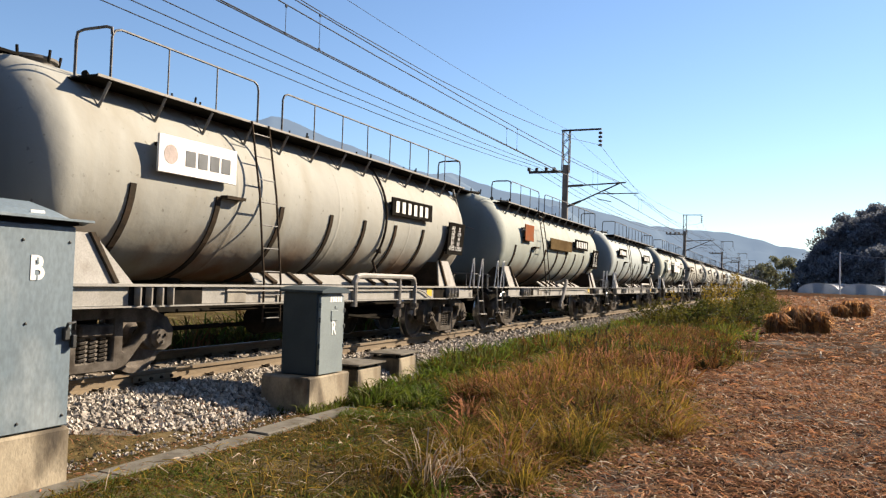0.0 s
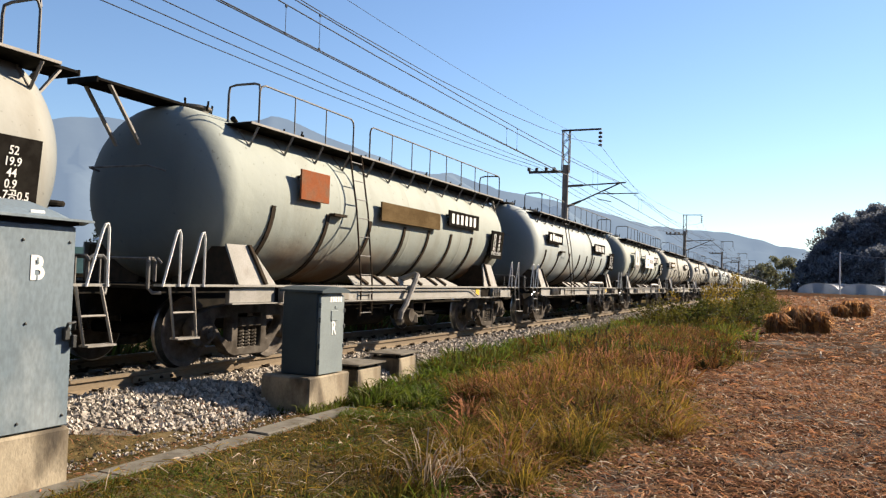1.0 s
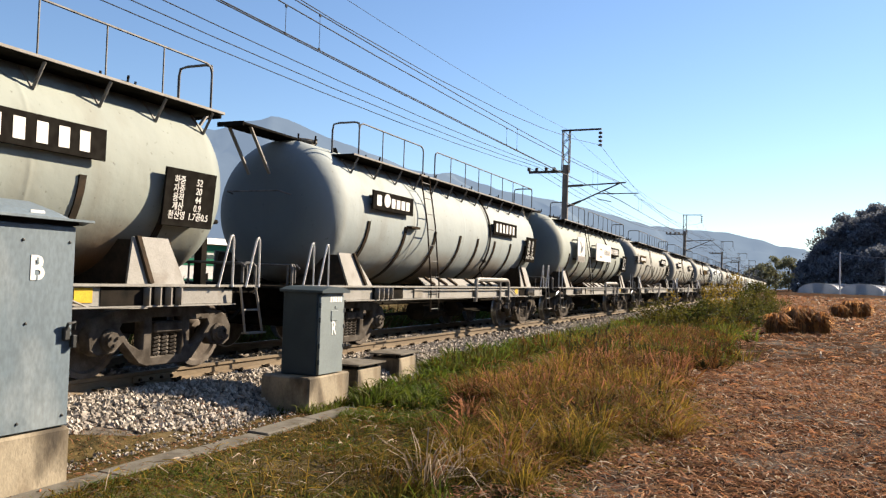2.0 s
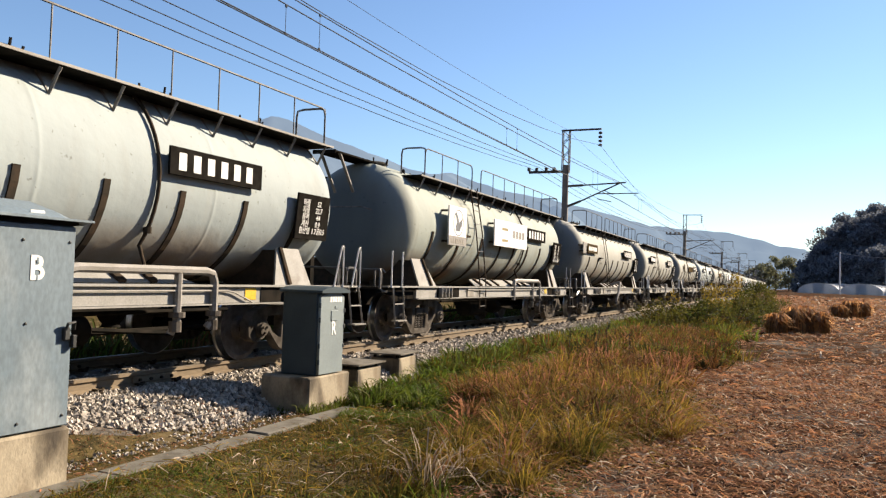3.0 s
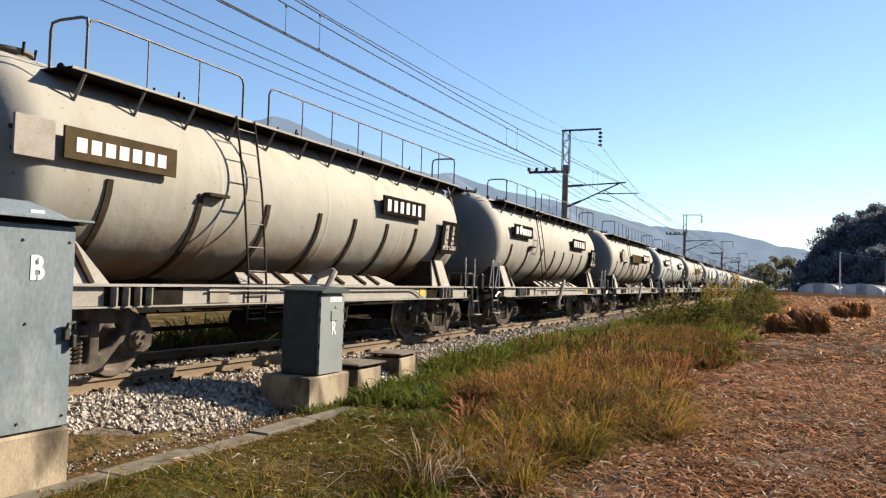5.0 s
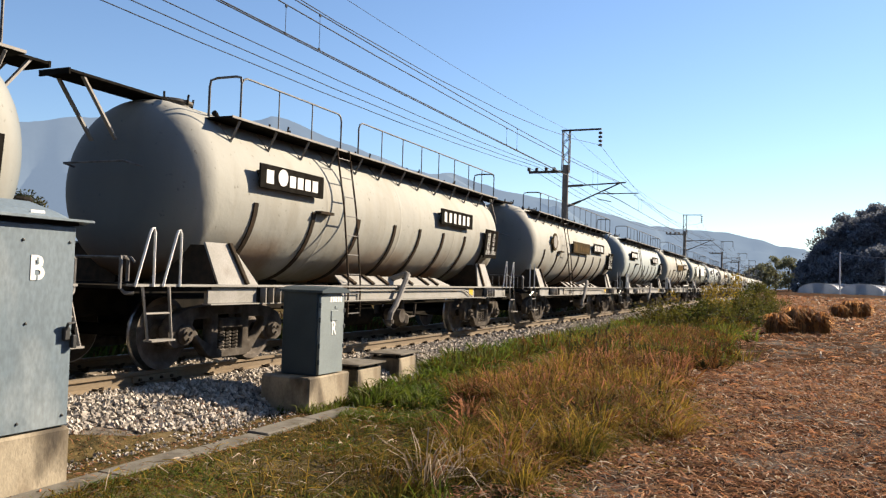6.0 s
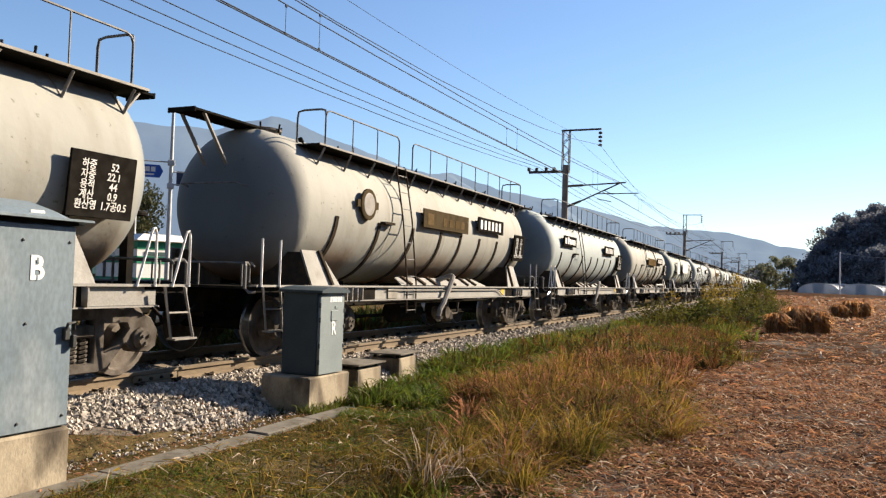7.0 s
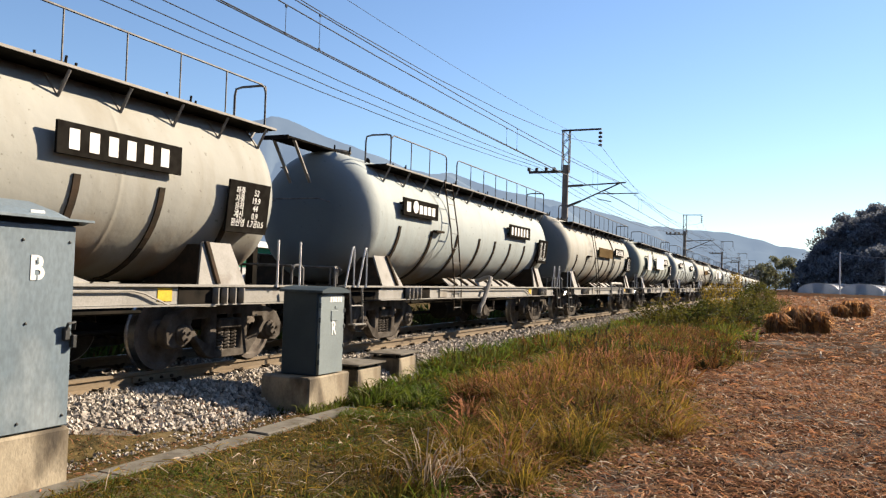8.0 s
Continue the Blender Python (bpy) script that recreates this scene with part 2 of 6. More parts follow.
# ---- mesh helpers ----
def link_mesh(name, bm, mats, smooth=False):
    me = bpy.data.meshes.new(name)
    bm.normal_update()
    bm.to_mesh(me)
    bm.free()
    for m in (mats if isinstance(mats, (list, tuple)) else [mats]):
        me.materials.append(m)
    if smooth:
        for p in me.polygons:
            p.use_smooth = True
        me.set_sharp_from_angle(angle=radians(38))
    return new(name, me)


def part(name, bm, mat, parent, label="", smooth=False):
    ob = link_mesh(name, bm, mat, smooth)
    ob.parent = parent
    return tagged(ob, label)


def thing(name, at, label, category, group="", kind=""):
    ob = new(name)
    ob.matrix_basis = at
    return tagged(ob, label, category, group, kind)


def box(bm, x0, x1, y0, y1, z0, z1, bevel=0.0, m=None):
    r = bmesh.ops.create_cube(bm, size=1, matrix=Matrix.Translation(((x0 + x1) / 2, (y0 + y1) / 2, (z0 + z1) / 2)) @ Matrix.Diagonal((x1 - x0, y1 - y0, z1 - z0, 1)))
    vs = r["verts"]
    if bevel:
        es = list({e for v in vs for e in v.link_edges})
        got = bmesh.ops.bevel(bm, geom=es, offset=bevel, segments=1, affect="EDGES")
        vs = list({v for f in got["faces"] for v in f.verts} | {v for v in vs if v.is_valid})
    if m is not None:
        bmesh.ops.transform(bm, matrix=m, verts=vs)
    return bm


def tube(bm, points, r, seg=6):
    """A round bar through the points, with caps."""
    pts = [Vector(p) for p in points]
    rings = []
    for i, p in enumerate(pts):
        d = (pts[min(i + 1, len(pts) - 1)] - pts[max(i - 1, 0)]).normalized()
        a = d.orthogonal().normalized() if not rings else (rings_axis - d * rings_axis.dot(d)).normalized()
        rings_axis = a
        c = d.cross(a)
        rings.append([bm.verts.new(p + (a * math.cos(t) + c * math.sin(t)) * r) for t in (2 * math.pi * k / seg for k in range(seg))])
    for u, v in zip(rings, rings[1:]):
        for k in range(seg):
            bm.faces.new((u[k], u[(k + 1) % seg], v[(k + 1) % seg], v[k]))
    bm.faces.new(rings[0][::-1])
    bm.faces.new(rings[-1])
    return bm


def arc(cx, cy, r, a0, a1, n):
    return [(cx + r * math.cos(radians(a0 + (a1 - a0) * k / n)), cy + r * math.sin(radians(a0 + (a1 - a0) * k / n))) for k in range(n + 1)]


def lathe(bm, profile, axis="y", seg=48, at=(0, 0, 0), closed=False):
    """Turns (along, radius) pairs about an axis."""
    rings = []
    for s, r in profile:
        ring = []
        for k in range(seg):
            t = 2 * math.pi * k / seg
            c, d = r * math.cos(t), r * math.sin(t)
            p = {"y": (c, s, d), "x": (s, c, d), "z": (c, d, s)}[axis]
            ring.append(bm.verts.new(Vector(p) + Vector(at)))
        rings.append(ring)
    for u, v in zip(rings, rings[1:]):
        for k in range(seg):
            bm.faces.new((u[k], u[(k + 1) % seg], v[(k + 1) % seg], v[k]))
    if closed:
        for k in range(seg):
            bm.faces.new((rings[-1][k], rings[-1][(k + 1) % seg], rings[0][(k + 1) % seg], rings[0][k]))
    else:
        bm.faces.new(rings[0]), bm.faces.new(rings[-1])
    bmesh.ops.recalc_face_normals(bm, faces=bm.faces)
    return bm


def plate(outline, holes, x0, x1, bevel=0.0):
    """A flat casting in the y-z plane with holes through it, from x0 to x1."""
    cu = bpy.data.curves.new("plate", "CURVE")
    cu.dimensions, cu.fill_mode = "2D", "BOTH"
    cu.extrude, cu.bevel_depth, cu.bevel_resolution = (x1 - x0) / 2 - bevel, bevel, 0
    for pts in [outline] + holes:
        sp = cu.splines.new("POLY")
        sp.points.add(len(pts) - 1)
        sp.use_cyclic_u = True
        for q, (a, c) in zip(sp.points, pts):
            q.co = (a, c, 0, 1)
    ob = bpy.data.objects.new("plate", cu)
    me = bpy.data.meshes.new_from_object(ob)
    bm = bmesh.new()
    bm.from_mesh(me)
    bpy.data.objects.remove(ob), bpy.data.meshes.remove(me), bpy.data.curves.remove(cu)
    turn = Matrix(((0, 0, 1, (x0 + x1) / 2), (1, 0, 0, 0), (0, 1, 0, 0), (0, 0, 0, 1)))
    bmesh.ops.transform(bm, matrix=turn, verts=bm.verts)
    return bm


def letters(text, size, depth=0.003, spacing=1.0, bold=0.0):
    """Writing in the built-in font as a mesh in the x-y plane, centred."""
    cu = bpy.data.curves.new("letters", "FONT")
    cu.body, cu.size, cu.extrude, cu.align_x, cu.align_y = text, size, depth, "CENTER", "CENTER"
    cu.offset = bold
    cu.space_character = spacing
    cu.resolution_u = 3
    ob = bpy.data.objects.new("letters", cu)
    me = bpy.data.meshes.new_from_object(ob)
    bm = bmesh.new()
    bm.from_mesh(me)
    bpy.data.objects.remove(ob), bpy.data.meshes.remove(me), bpy.data.curves.remove(cu)
    return bm


def mesh_stuff(name, verts, faces, mats, index=None):
    me = bpy.data.meshes.new(name)
    me.from_pydata(verts, [], faces)
    for m in (mats if isinstance(mats, (list, tuple)) else [mats]):
        me.materials.append(m)
    if index is not None:
        me.polygons.foreach_set("material_index", index)
    me.update()
    return new(name, me)


# ---- the setting: ground, track, hills ----
TRACK = -7.61          # centre of the track; rail heads at z = 0
GAUGE = 1.435


def rise(y):
    t = min(max((y - 35) / 120, 0), 1)
    return t * t * (3 - 2 * t)


def ground_z(x, y):
    z = -0.5 + 0.02 * math.sin(1.7 * x + 0.6 * y) + 0.05 * noise.noise((x * 0.35, y * 0.35, 3.1))
    if x > -4.6:
        z += 0.05 * noise.noise((x * 1.3, y * 1.3, 7.0))
        z += rise(y) * 1.0
    if x < -5.4:
        z = -0.52 + 0.03 * noise.noise((x, y, 1.0))
        if x > max(-6.4, min(-5.6, -6.0 + 0.2 * (y - 5.6))) and y < 9:
            z = bed_z(x) + 0.03
    return z


def build_ground():
    xs = [-900, -500, -250, -120, -70, -40, -25, -16, -12, -9, -7] + [-6.5 + 0.1 * k for k in range(12)] + [-5.25 + 0.25 * k for k in range(70)] + [13, 14.5, 17, 20, 25, 32, 42, 60, 90, 140, 220, 400, 700, 1200]
    ys = [-300, -120, -60, -30, -15, -8, -4] + [-2 + 0.3 * k for k in range(100)] + [29 + 1.2 * k for k in range(20)] + [55, 62, 70, 80, 95, 110, 130, 155, 190, 240, 320, 450, 700, 1100, 1800, 3000]
    verts = [(x, y, ground_z(x, y)) for y in ys for x in xs]
    w = len(xs)
    faces = [(j * w + i, j * w + i + 1, (j + 1) * w + i + 1, (j + 1) * w + i) for j in range(len(ys) - 1) for i in range(w - 1)]
    index = []
    for f in faces:
        x, y, _ = verts[f[0]]
        index.append(1 if -300 < x < -2.0 + 0.45 * math.sin(y * 0.75) + 0.3 * noise.noise((x, y, 2.0)) and y < 90 else 0)
    ob = mesh_stuff("ground", verts, faces, [SOIL, HUMUS], np.array(index, dtype=np.int32))
    for p in ob.data.polygons:
        p.use_smooth = True
    tagged(ob, "brown soil of a harvested field and verge beside a railway", "ground", kind="structure")


def extrude_y(profile, y0, y1, mat, name, step=None):
    """A profile of (x, z) pairs drawn out along the track, closed at both ends."""
    bm = bmesh.new()
    n = len(profile)
    ys = [y0, y1] if step is None else list(np.arange(y0, y1 + step / 2, step))
    rings = [[bm.verts.new((x, y, z)) for x, z in profile] for y in ys]
    for a, c in zip(rings, rings[1:]):
        for k in range(n):
            bm.faces.new((a[k], a[(k + 1) % n], c[(k + 1) % n], c[k]))
    bm.faces.new(rings[0][::-1]), bm.faces.new(rings[-1])
    bmesh.ops.recalc_face_normals(bm, faces=bm.faces)
    return link_mesh(name, bm, mat)


def rail_profile(cx):
    half = [(0.036, 0.0), (0.036, -0.035), (0.011, -0.048), (0.009, -0.12), (0.065, -0.138), (0.065, -0.152)]
    return [(cx - a, c) for a, c in half] + [(cx + a, c) for a, c in half[::-1]]


def build_track():
    bed = extrude_y([(-5.62, -0.56), (-6.3, -0.24), (-6.55, -0.185), (-8.65, -0.185), (-9.0, -0.24), (-9.7, -0.5), (-9.7, -0.7), (-5.62, -0.7)], -80, 900, BED, "ballast_bed")
    tagged(bed, "grey crushed stone ballast bed under the railway track", "ballast", kind="structure")
    for side in (1, -1):
        cx = TRACK + side * (GAUGE / 2 + 0.036)
        rail = extrude_y(rail_profile(cx), -80, 900, RAIL, "rail")
        tagged(rail, "rust-brown steel running rail with a worn head", "rail", "rails of the track", "structure")
        strip = bmesh.new()
        box(strip, cx - 0.03, cx + 0.03, -80, 900, -0.001, 0.0015)
        part("rail_head", strip, RAILTOP, rail, "duller worn running surface")
        for y0 in (7.05, 27.05, 47.05):
            for s in (1, -1):
                bm = bmesh.new()
                box(bm, cx + s * 0.012, cx + s * 0.034, y0, y0 + 0.72, -0.125, -0.05, 0.006)
                fp = part("fishplate", bm, RAIL, rail)
                for k in range(4):
                    b = bmesh.new()
                    lathe(b, [(0, 0.018), (0.028, 0.018)], "x", 6, (cx + s * 0.034, y0 + 0.1 + 0.17 * k, -0.088))
                    if s < 0:
                        bmesh.ops.transform(b, matrix=Matrix.Translation((-0.028, 0, 0)), verts=b.verts)
                    part("bolt", b, STRAP, fp)
    # sleepers, each with its two pairs of rail clips
    bm = bmesh.new()
    prof = [(-1.2, -0.18), (-1.2, -0.3), (1.2, -0.3), (1.2, -0.18), (0.55, -0.155), (0.2, -0.2), (-0.2, -0.2), (-0.55, -0.155)]
    rings = [[bm.verts.new((x, y, z if z < -0.25 or abs(y) < 0.1 else z - 0.03)) for x, z in prof] for y in (-0.13, -0.09, 0.09, 0.13)]
    for a, c in zip(rings, rings[1:]):
        for k in range(8):
            bm.faces.new((a[k], a[(k + 1) % 8], c[(k + 1) % 8], c[k]))
    bm.faces.new(rings[0][::-1]), bm.faces.new(rings[-1])
    bmesh.ops.recalc_face_normals(bm, faces=bm.faces)
    first = link_mesh("sleeper", bm, SLEEPER)
    tagged(first, "dusty concrete sleeper bedded in ballast with rail clips", "sleeper", "sleepers of the track", "structure")
    for s in (1, -1):
        for t in (1, -1):
            c = bmesh.new()
            cx = s * (GAUGE / 2 + 0.036)
            tube(c, [(cx + t * 0.05, 0.05, -0.125), (cx + t * 0.10, 0.06, -0.11), (cx + t * 0.13, 0.02, -0.12), (cx + t * 0.12, -0.05, -0.12), (cx + t * 0.06, -0.055, -0.122)], 0.012, 5)
            box(c, cx + t * 0.1 - 0.02, cx + t * 0.1 + 0.02, -0.03, 0.03, -0.17, -0.12)
            part("rail_clip", c, STRAP, first)
    first.matrix_basis = pose(TRACK, 2.3, 0)
    for k in range(1, 62):
        copy_thing(first, pose(TRACK, 2.3 + 0.6 * k, 0))


def stone_shape(rng):
    """A chipped stone: a squashed, jittered octahedron with cut corners."""
    v = [Vector(p) for p in ((1, 0, 0.2), (0.2, 1, -0.1), (-1, 0.1, 0), (0, -1, 0.15), (0.3, 0.25, 0.8), (-0.35, -0.2, 0.75), (0.1, 0, -0.8))]
    v = [p + Vector(rng.uniform(-0.25, 0.25, 3)) for p in v]
    f = [(0, 1, 4), (1, 2, 5, 4), (2, 3, 5), (3, 0, 4, 5), (1, 0, 6), (2, 1, 6), (3, 2, 6), (0, 3, 6)]
    return v, f


def bed_z(x):
    if x > -6.3:
        return -0.56 + (-5.62 - x) / 0.68 * 0.32
    if x > -6.55:
        return -0.24 + (-6.3 - x) / 0.25 * 0.055
    return -0.185


def build_stones():
    rng = np.random.default_rng(4)
    shapes = [stone_shape(rng) for _ in range(10)]
    V, F = [], []

    def put(x, y, z, s):
        v, f = shapes[rng.integers(10)]
        m = Euler(rng.uniform(0, 6.28, 3)).to_matrix()
        o = len(V)
        V.extend(tuple(m @ (p * s) + Vector((x, y, z))) for p in v)
        F.extend(tuple(i + o for i in q) for q in f)

    for _ in range(13000):
        y = 2.5 + 14 * rng.random() ** 1.25
        x = rng.uniform(-6.84, max(-6.4, min(-5.6, -6.0 + 0.2 * (y - 5.6))) + 0.06 * math.sin(3 * y) + 0.04 * math.sin(7.3 * y))
        put(x, y, bed_z(x) + rng.uniform(-0.005, 0.03), rng.uniform(0.018, 0.042))
    for _ in range(5500):
        y = 16 + 60 * rng.random() ** 1.5
        x = rng.uniform(-6.84, -5.6)
        put(x, y, bed_z(x) + rng.uniform(0.0, 0.03), rng.uniform(0.03, 0.055))
    for _ in range(3500):
        x = TRACK + rng.uniform(-0.68, 0.68)
        put(x, rng.uniform(3, 24), -0.185 + rng.uniform(-0.01, 0.02), rng.uniform(0.022, 0.04))
    for _ in range(1500):
        x = rng.uniform(-5.75, -5.05)
        put(x, 3.2 + 7 * rng.random(), -0.5 + rng.uniform(-0.02, 0.02), rng.uniform(0.008, 0.024))
    tagged(mesh_stuff("ballast_stones", V, F, STONE), "loose grey crushed stones lying on the ballast shoulder", "ballast stones", kind="stuff")


def ridge(name, label, pts, depth, mat, foot, rough, seed, sub=5):
    """A range of hills: a long crest through (x, y, height) pairs, falling to both sides, with spurs."""
    pts = [Vector(p) for p in pts]
    crest = []
    for a, c in zip(pts, pts[1:]):
        crest += [a.lerp(c, k / sub) for k in range(sub)]
    crest.append(pts[-1])
    rows = [0, 0.12, 0.25, 0.4, 0.55, 0.7, 0.85, 1.0]
    verts, faces = [], []
    for i, p in enumerate(crest):
        d = (crest[min(i + 1, len(crest) - 1)] - crest[max(i - 1, 0)])
        out = Vector((d.y, -d.x, 0)).normalized()
        if out.dot(-p) < 0:
            out = -out
        for side in (1, -1):
            for k in rows:
                spur = 1 + 0.5 * noise.noise((p.x * 0.006 + seed, p.y * 0.006, k * 1.5))
                q = p + out * side * depth * k * spur
                fall = (1 - k) ** (0.75 + 0.5 * noise.noise((i * 0.13, k * 2, seed + 5)))
                z = foot + (p.z - foot) * fall + rough * (noise.noise((q.x * 0.03, q.y * 0.03, seed)) * (0.3 + k * (1 - k) * 4))
                verts.append((q.x, q.y, z if k < 1 else foot - 2))
    w = 2 * len(rows)
    for i in range(len(crest) - 1):
        for s in (0, len(rows)):
            for k in range(len(rows) - 1):
                a = i * w + s + k
                faces.append((a, a + 1, a + w + 1, a + w))
    ob = mesh_stuff(name, verts, faces, mat)
    for p in ob.data.polygons:
        p.use_smooth = True
    return tagged(ob, label, "hill", kind="structure")


def aim(x, y, far):
    """A far place in the direction of a view angle: degrees to the right of the track's way, degrees up."""
    a, e = radians(x), radians(y)
    return (math.sin(a) * far, math.cos(a) * far, EYE.z + math.tan(e) * far)


def build_hills():
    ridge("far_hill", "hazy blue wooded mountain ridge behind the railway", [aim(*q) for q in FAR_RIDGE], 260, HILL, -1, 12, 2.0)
    # unseen hills added behind the camera to keep low sky off the tank ends
    ridge("valley_hill", "unseen wooded hills added behind to block low sky", [aim(*q) for q in UNSEEN_RIDGE], 120, HILL2, -1, 6, 5.0)
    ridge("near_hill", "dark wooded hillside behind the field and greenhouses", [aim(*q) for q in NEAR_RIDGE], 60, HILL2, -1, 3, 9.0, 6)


build_ground()
build_track()
build_stones()
FAR_RIDGE = [(-62, 8.0, 1500), (-56, 8.6, 1500), (-51, 9.0, 1500), (-49, 9.5, 1500), (-46.4, 9.8, 1500), (-42.5, 9.6, 1500), (-39.5, 9.7, 1500), (-37.3, 10.3, 1500), (-35.8, 10.8, 1500), (-34.6, 10.7, 1500), (-32.6, 9.9, 1500), (-29.4, 8.9, 1500), (-26.9, 8.0, 1550), (-24.5, 7.3, 1550), (-22.9, 7.5, 1600), (-19.6, 6.4, 1600), (-16.4, 5.9, 1650), (-12.4, 5.0, 1650), (-8.9, 4.05, 1700), (-6, 3.8, 1700), (-3.8, 3.65, 1700), (-2, 3.2, 1700), (-0.6, 2.8, 1700), (0.9, 2.65, 1700), (1.8, 1.9, 1700), (4, 1.2, 1700), (7, 0.6, 1700)]
NEAR_RIDGE = [(4.6, 0.2, 300), (5.2, 2.6, 300), (6.2, 4.0, 300), (9, 4.0, 300), (16, 3.5, 300), (28, 3.5, 300)]
# crest of the added hills out of view, high enough to shut out low sky
UNSEEN_RIDGE = [(40, 5, 700), (60, 9, 600), (90, 12, 520), (120, 15, 460), (150, 17, 420), (180, 18, 400), (210, 18, 400), (240, 16, 450), (270, 13, 600), (295, 10, 1000)]
build_hills()


# ---- the tank wagon: local x towards the field, y along the track, z up from the rail head ----
R, ZC = 1.17, 2.2                  # tank radius and height of its axis
FRONT, BACK = -4.95, 5.15          # ends of the shell
STRAPS = (-4.2, -2.8, -1.45, -0.14, 0.92, 2.05, 3.22, 4.42)
STEEL_R = 0.43


def end_y(d, y):
    """A place at the front end (d < 0), or at the rear end, whose deck is shorter."""
    return -y if d < 0 else y - 0.72


def side_x(z, extra=0.0):
    return math.sqrt(max((R + extra) ** 2 - (z - ZC) ** 2, 0))


def tank_arc(y0, y1, a0, a1, lift0, lift1, n=10):
    """A curved bar that hugs the tank between two angles (degrees below the axis)."""
    bm = bmesh.new()
    rows = []
    for k in range(n + 1):
        t = radians(a0 + (a1 - a0) * k / n)
        rows.append([bm.verts.new(((R + q) * math.cos(t), y, ZC - (R + q) * math.sin(t))) for q, y in ((lift0, y0), (lift1, y0), (lift1, y1), (lift0, y1))])
    for a, c in zip(rows, rows[1:]):
        for k in range(4):
            bm.faces.new((a[k], a[(k + 1) % 4], c[(k + 1) % 4], c[k]))
    bm.faces.new(rows[0][::-1]), bm.faces.new(rows[-1])
    bmesh.ops.recalc_face_normals(bm, faces=bm.faces)
    return bm


def build_bogie(parent, yc):
    bogie = part("bogie", box(bmesh.new(), -0.95, 0.95, -0.2, 0.2, 0.44, 0.66, 0.03), DARK, parent, "dusty cast steel three-piece bogie")
    bogie.location = (0, yc, 0)
    outline = [(-1.1, 0.34), (-1.12, 0.5), (-1.02, 0.64), (-0.8, 0.72), (-0.4, 0.76), (0.4, 0.76), (0.8, 0.72), (1.02, 0.64), (1.12, 0.5), (1.1, 0.34), (1.0, 0.28), (0.78, 0.3), (0.66, 0.4), (0.42, 0.16), (0.3, 0.12), (-0.3, 0.12), (-0.42, 0.16), (-0.66, 0.4), (-0.78, 0.3), (-1.0, 0.28)]
    win = [(0.36, 0.62), (0.68, 0.61), (0.72, 0.54), (0.56, 0.36), (0.40, 0.28), (0.36, 0.3)]
    mid = [(-0.25, 0.66), (0.25, 0.66), (0.25, 0.2), (-0.25, 0.2)]
    for s in (1, -1):
        fr = part("side_frame", plate(outline, [win, [(-a, c) for a, c in win[::-1]], mid], 0.98, 1.12, 0.012), BOGIE, bogie)
        if s < 0:
            fr.rotation_euler = (0, 0, math.pi)
        for y in (-0.13, 0.0, 0.13):
            bm = bmesh.new()
            pts = [(s * 1.05 + 0.055 * math.cos(k * 0.9), y + 0.055 * math.sin(k * 0.9), 0.2 + 0.26 * k / 42) for k in range(43)]
            tube(bm, pts, 0.017, 5)
            part("spring", bm, BOGIE, bogie)
        bm = box(bmesh.new(), s * 1.06 - 0.09, s * 1.06 + 0.09, -0.22, 0.22, 0.47, 0.6, 0.02)
        part("bolster_end", bm, BOGIE, bogie)
        for y in (-0.865, 0.865):
            bm = bmesh.new()
            lathe(bm, [(1.0, 0.12), (1.15, 0.12), (1.17, 0.09), (1.2, 0.085)], "x", 14)
            for k in range(3):
                t = 2 * math.pi * k / 3 + 0.5
                lathe(bm, [(1.19, 0.018), (1.225, 0.018)], "x", 6, (0, 0.05 * math.cos(t), 0.05 * math.sin(t)))
            bmesh.ops.transform(bm, matrix=Matrix.Rotation(0 if s > 0 else math.pi, 4, "Z"), verts=bm.verts)
            bmesh.ops.transform(bm, matrix=Matrix.Translation((0, y, STEEL_R)), verts=bm.verts)
            part("axle_box", bm, BOGIE, bogie)
    for y in (-0.865, 0.865):
        bm = bmesh.new()
        lathe(bm, [(-0.98, 0.065), (-0.8, 0.075), (0.8, 0.075), (0.98, 0.065)], "x", 12)
        ws = part("wheelset", bm, DARK, bogie)
        ws.location = (0, y, STEEL_R)
        for s in (1, -1):
            prof = [(0.68, 0.12), (0.68, 0.36), (0.682, 0.44), (0.69, 0.456), (0.705, 0.452), (0.718, 0.433), (0.815, 0.428), (0.818, 0.37), (0.785, 0.345), (0.76, 0.16), (0.82, 0.13), (0.83, 0.075)]
            bm = bmesh.new()
            lathe(bm, [(s * a, r) for a, r in prof], "x", 32)
            wob = link_mesh("wheel", bm, [WHEEL, TREAD], True)
            for p in wob.data.polygons:
                p.material_index = 1 if all(math.hypot(*wob.data.vertices[v].co.yz) > 0.42 for v in p.vertices) else 0
            wob.parent = ws


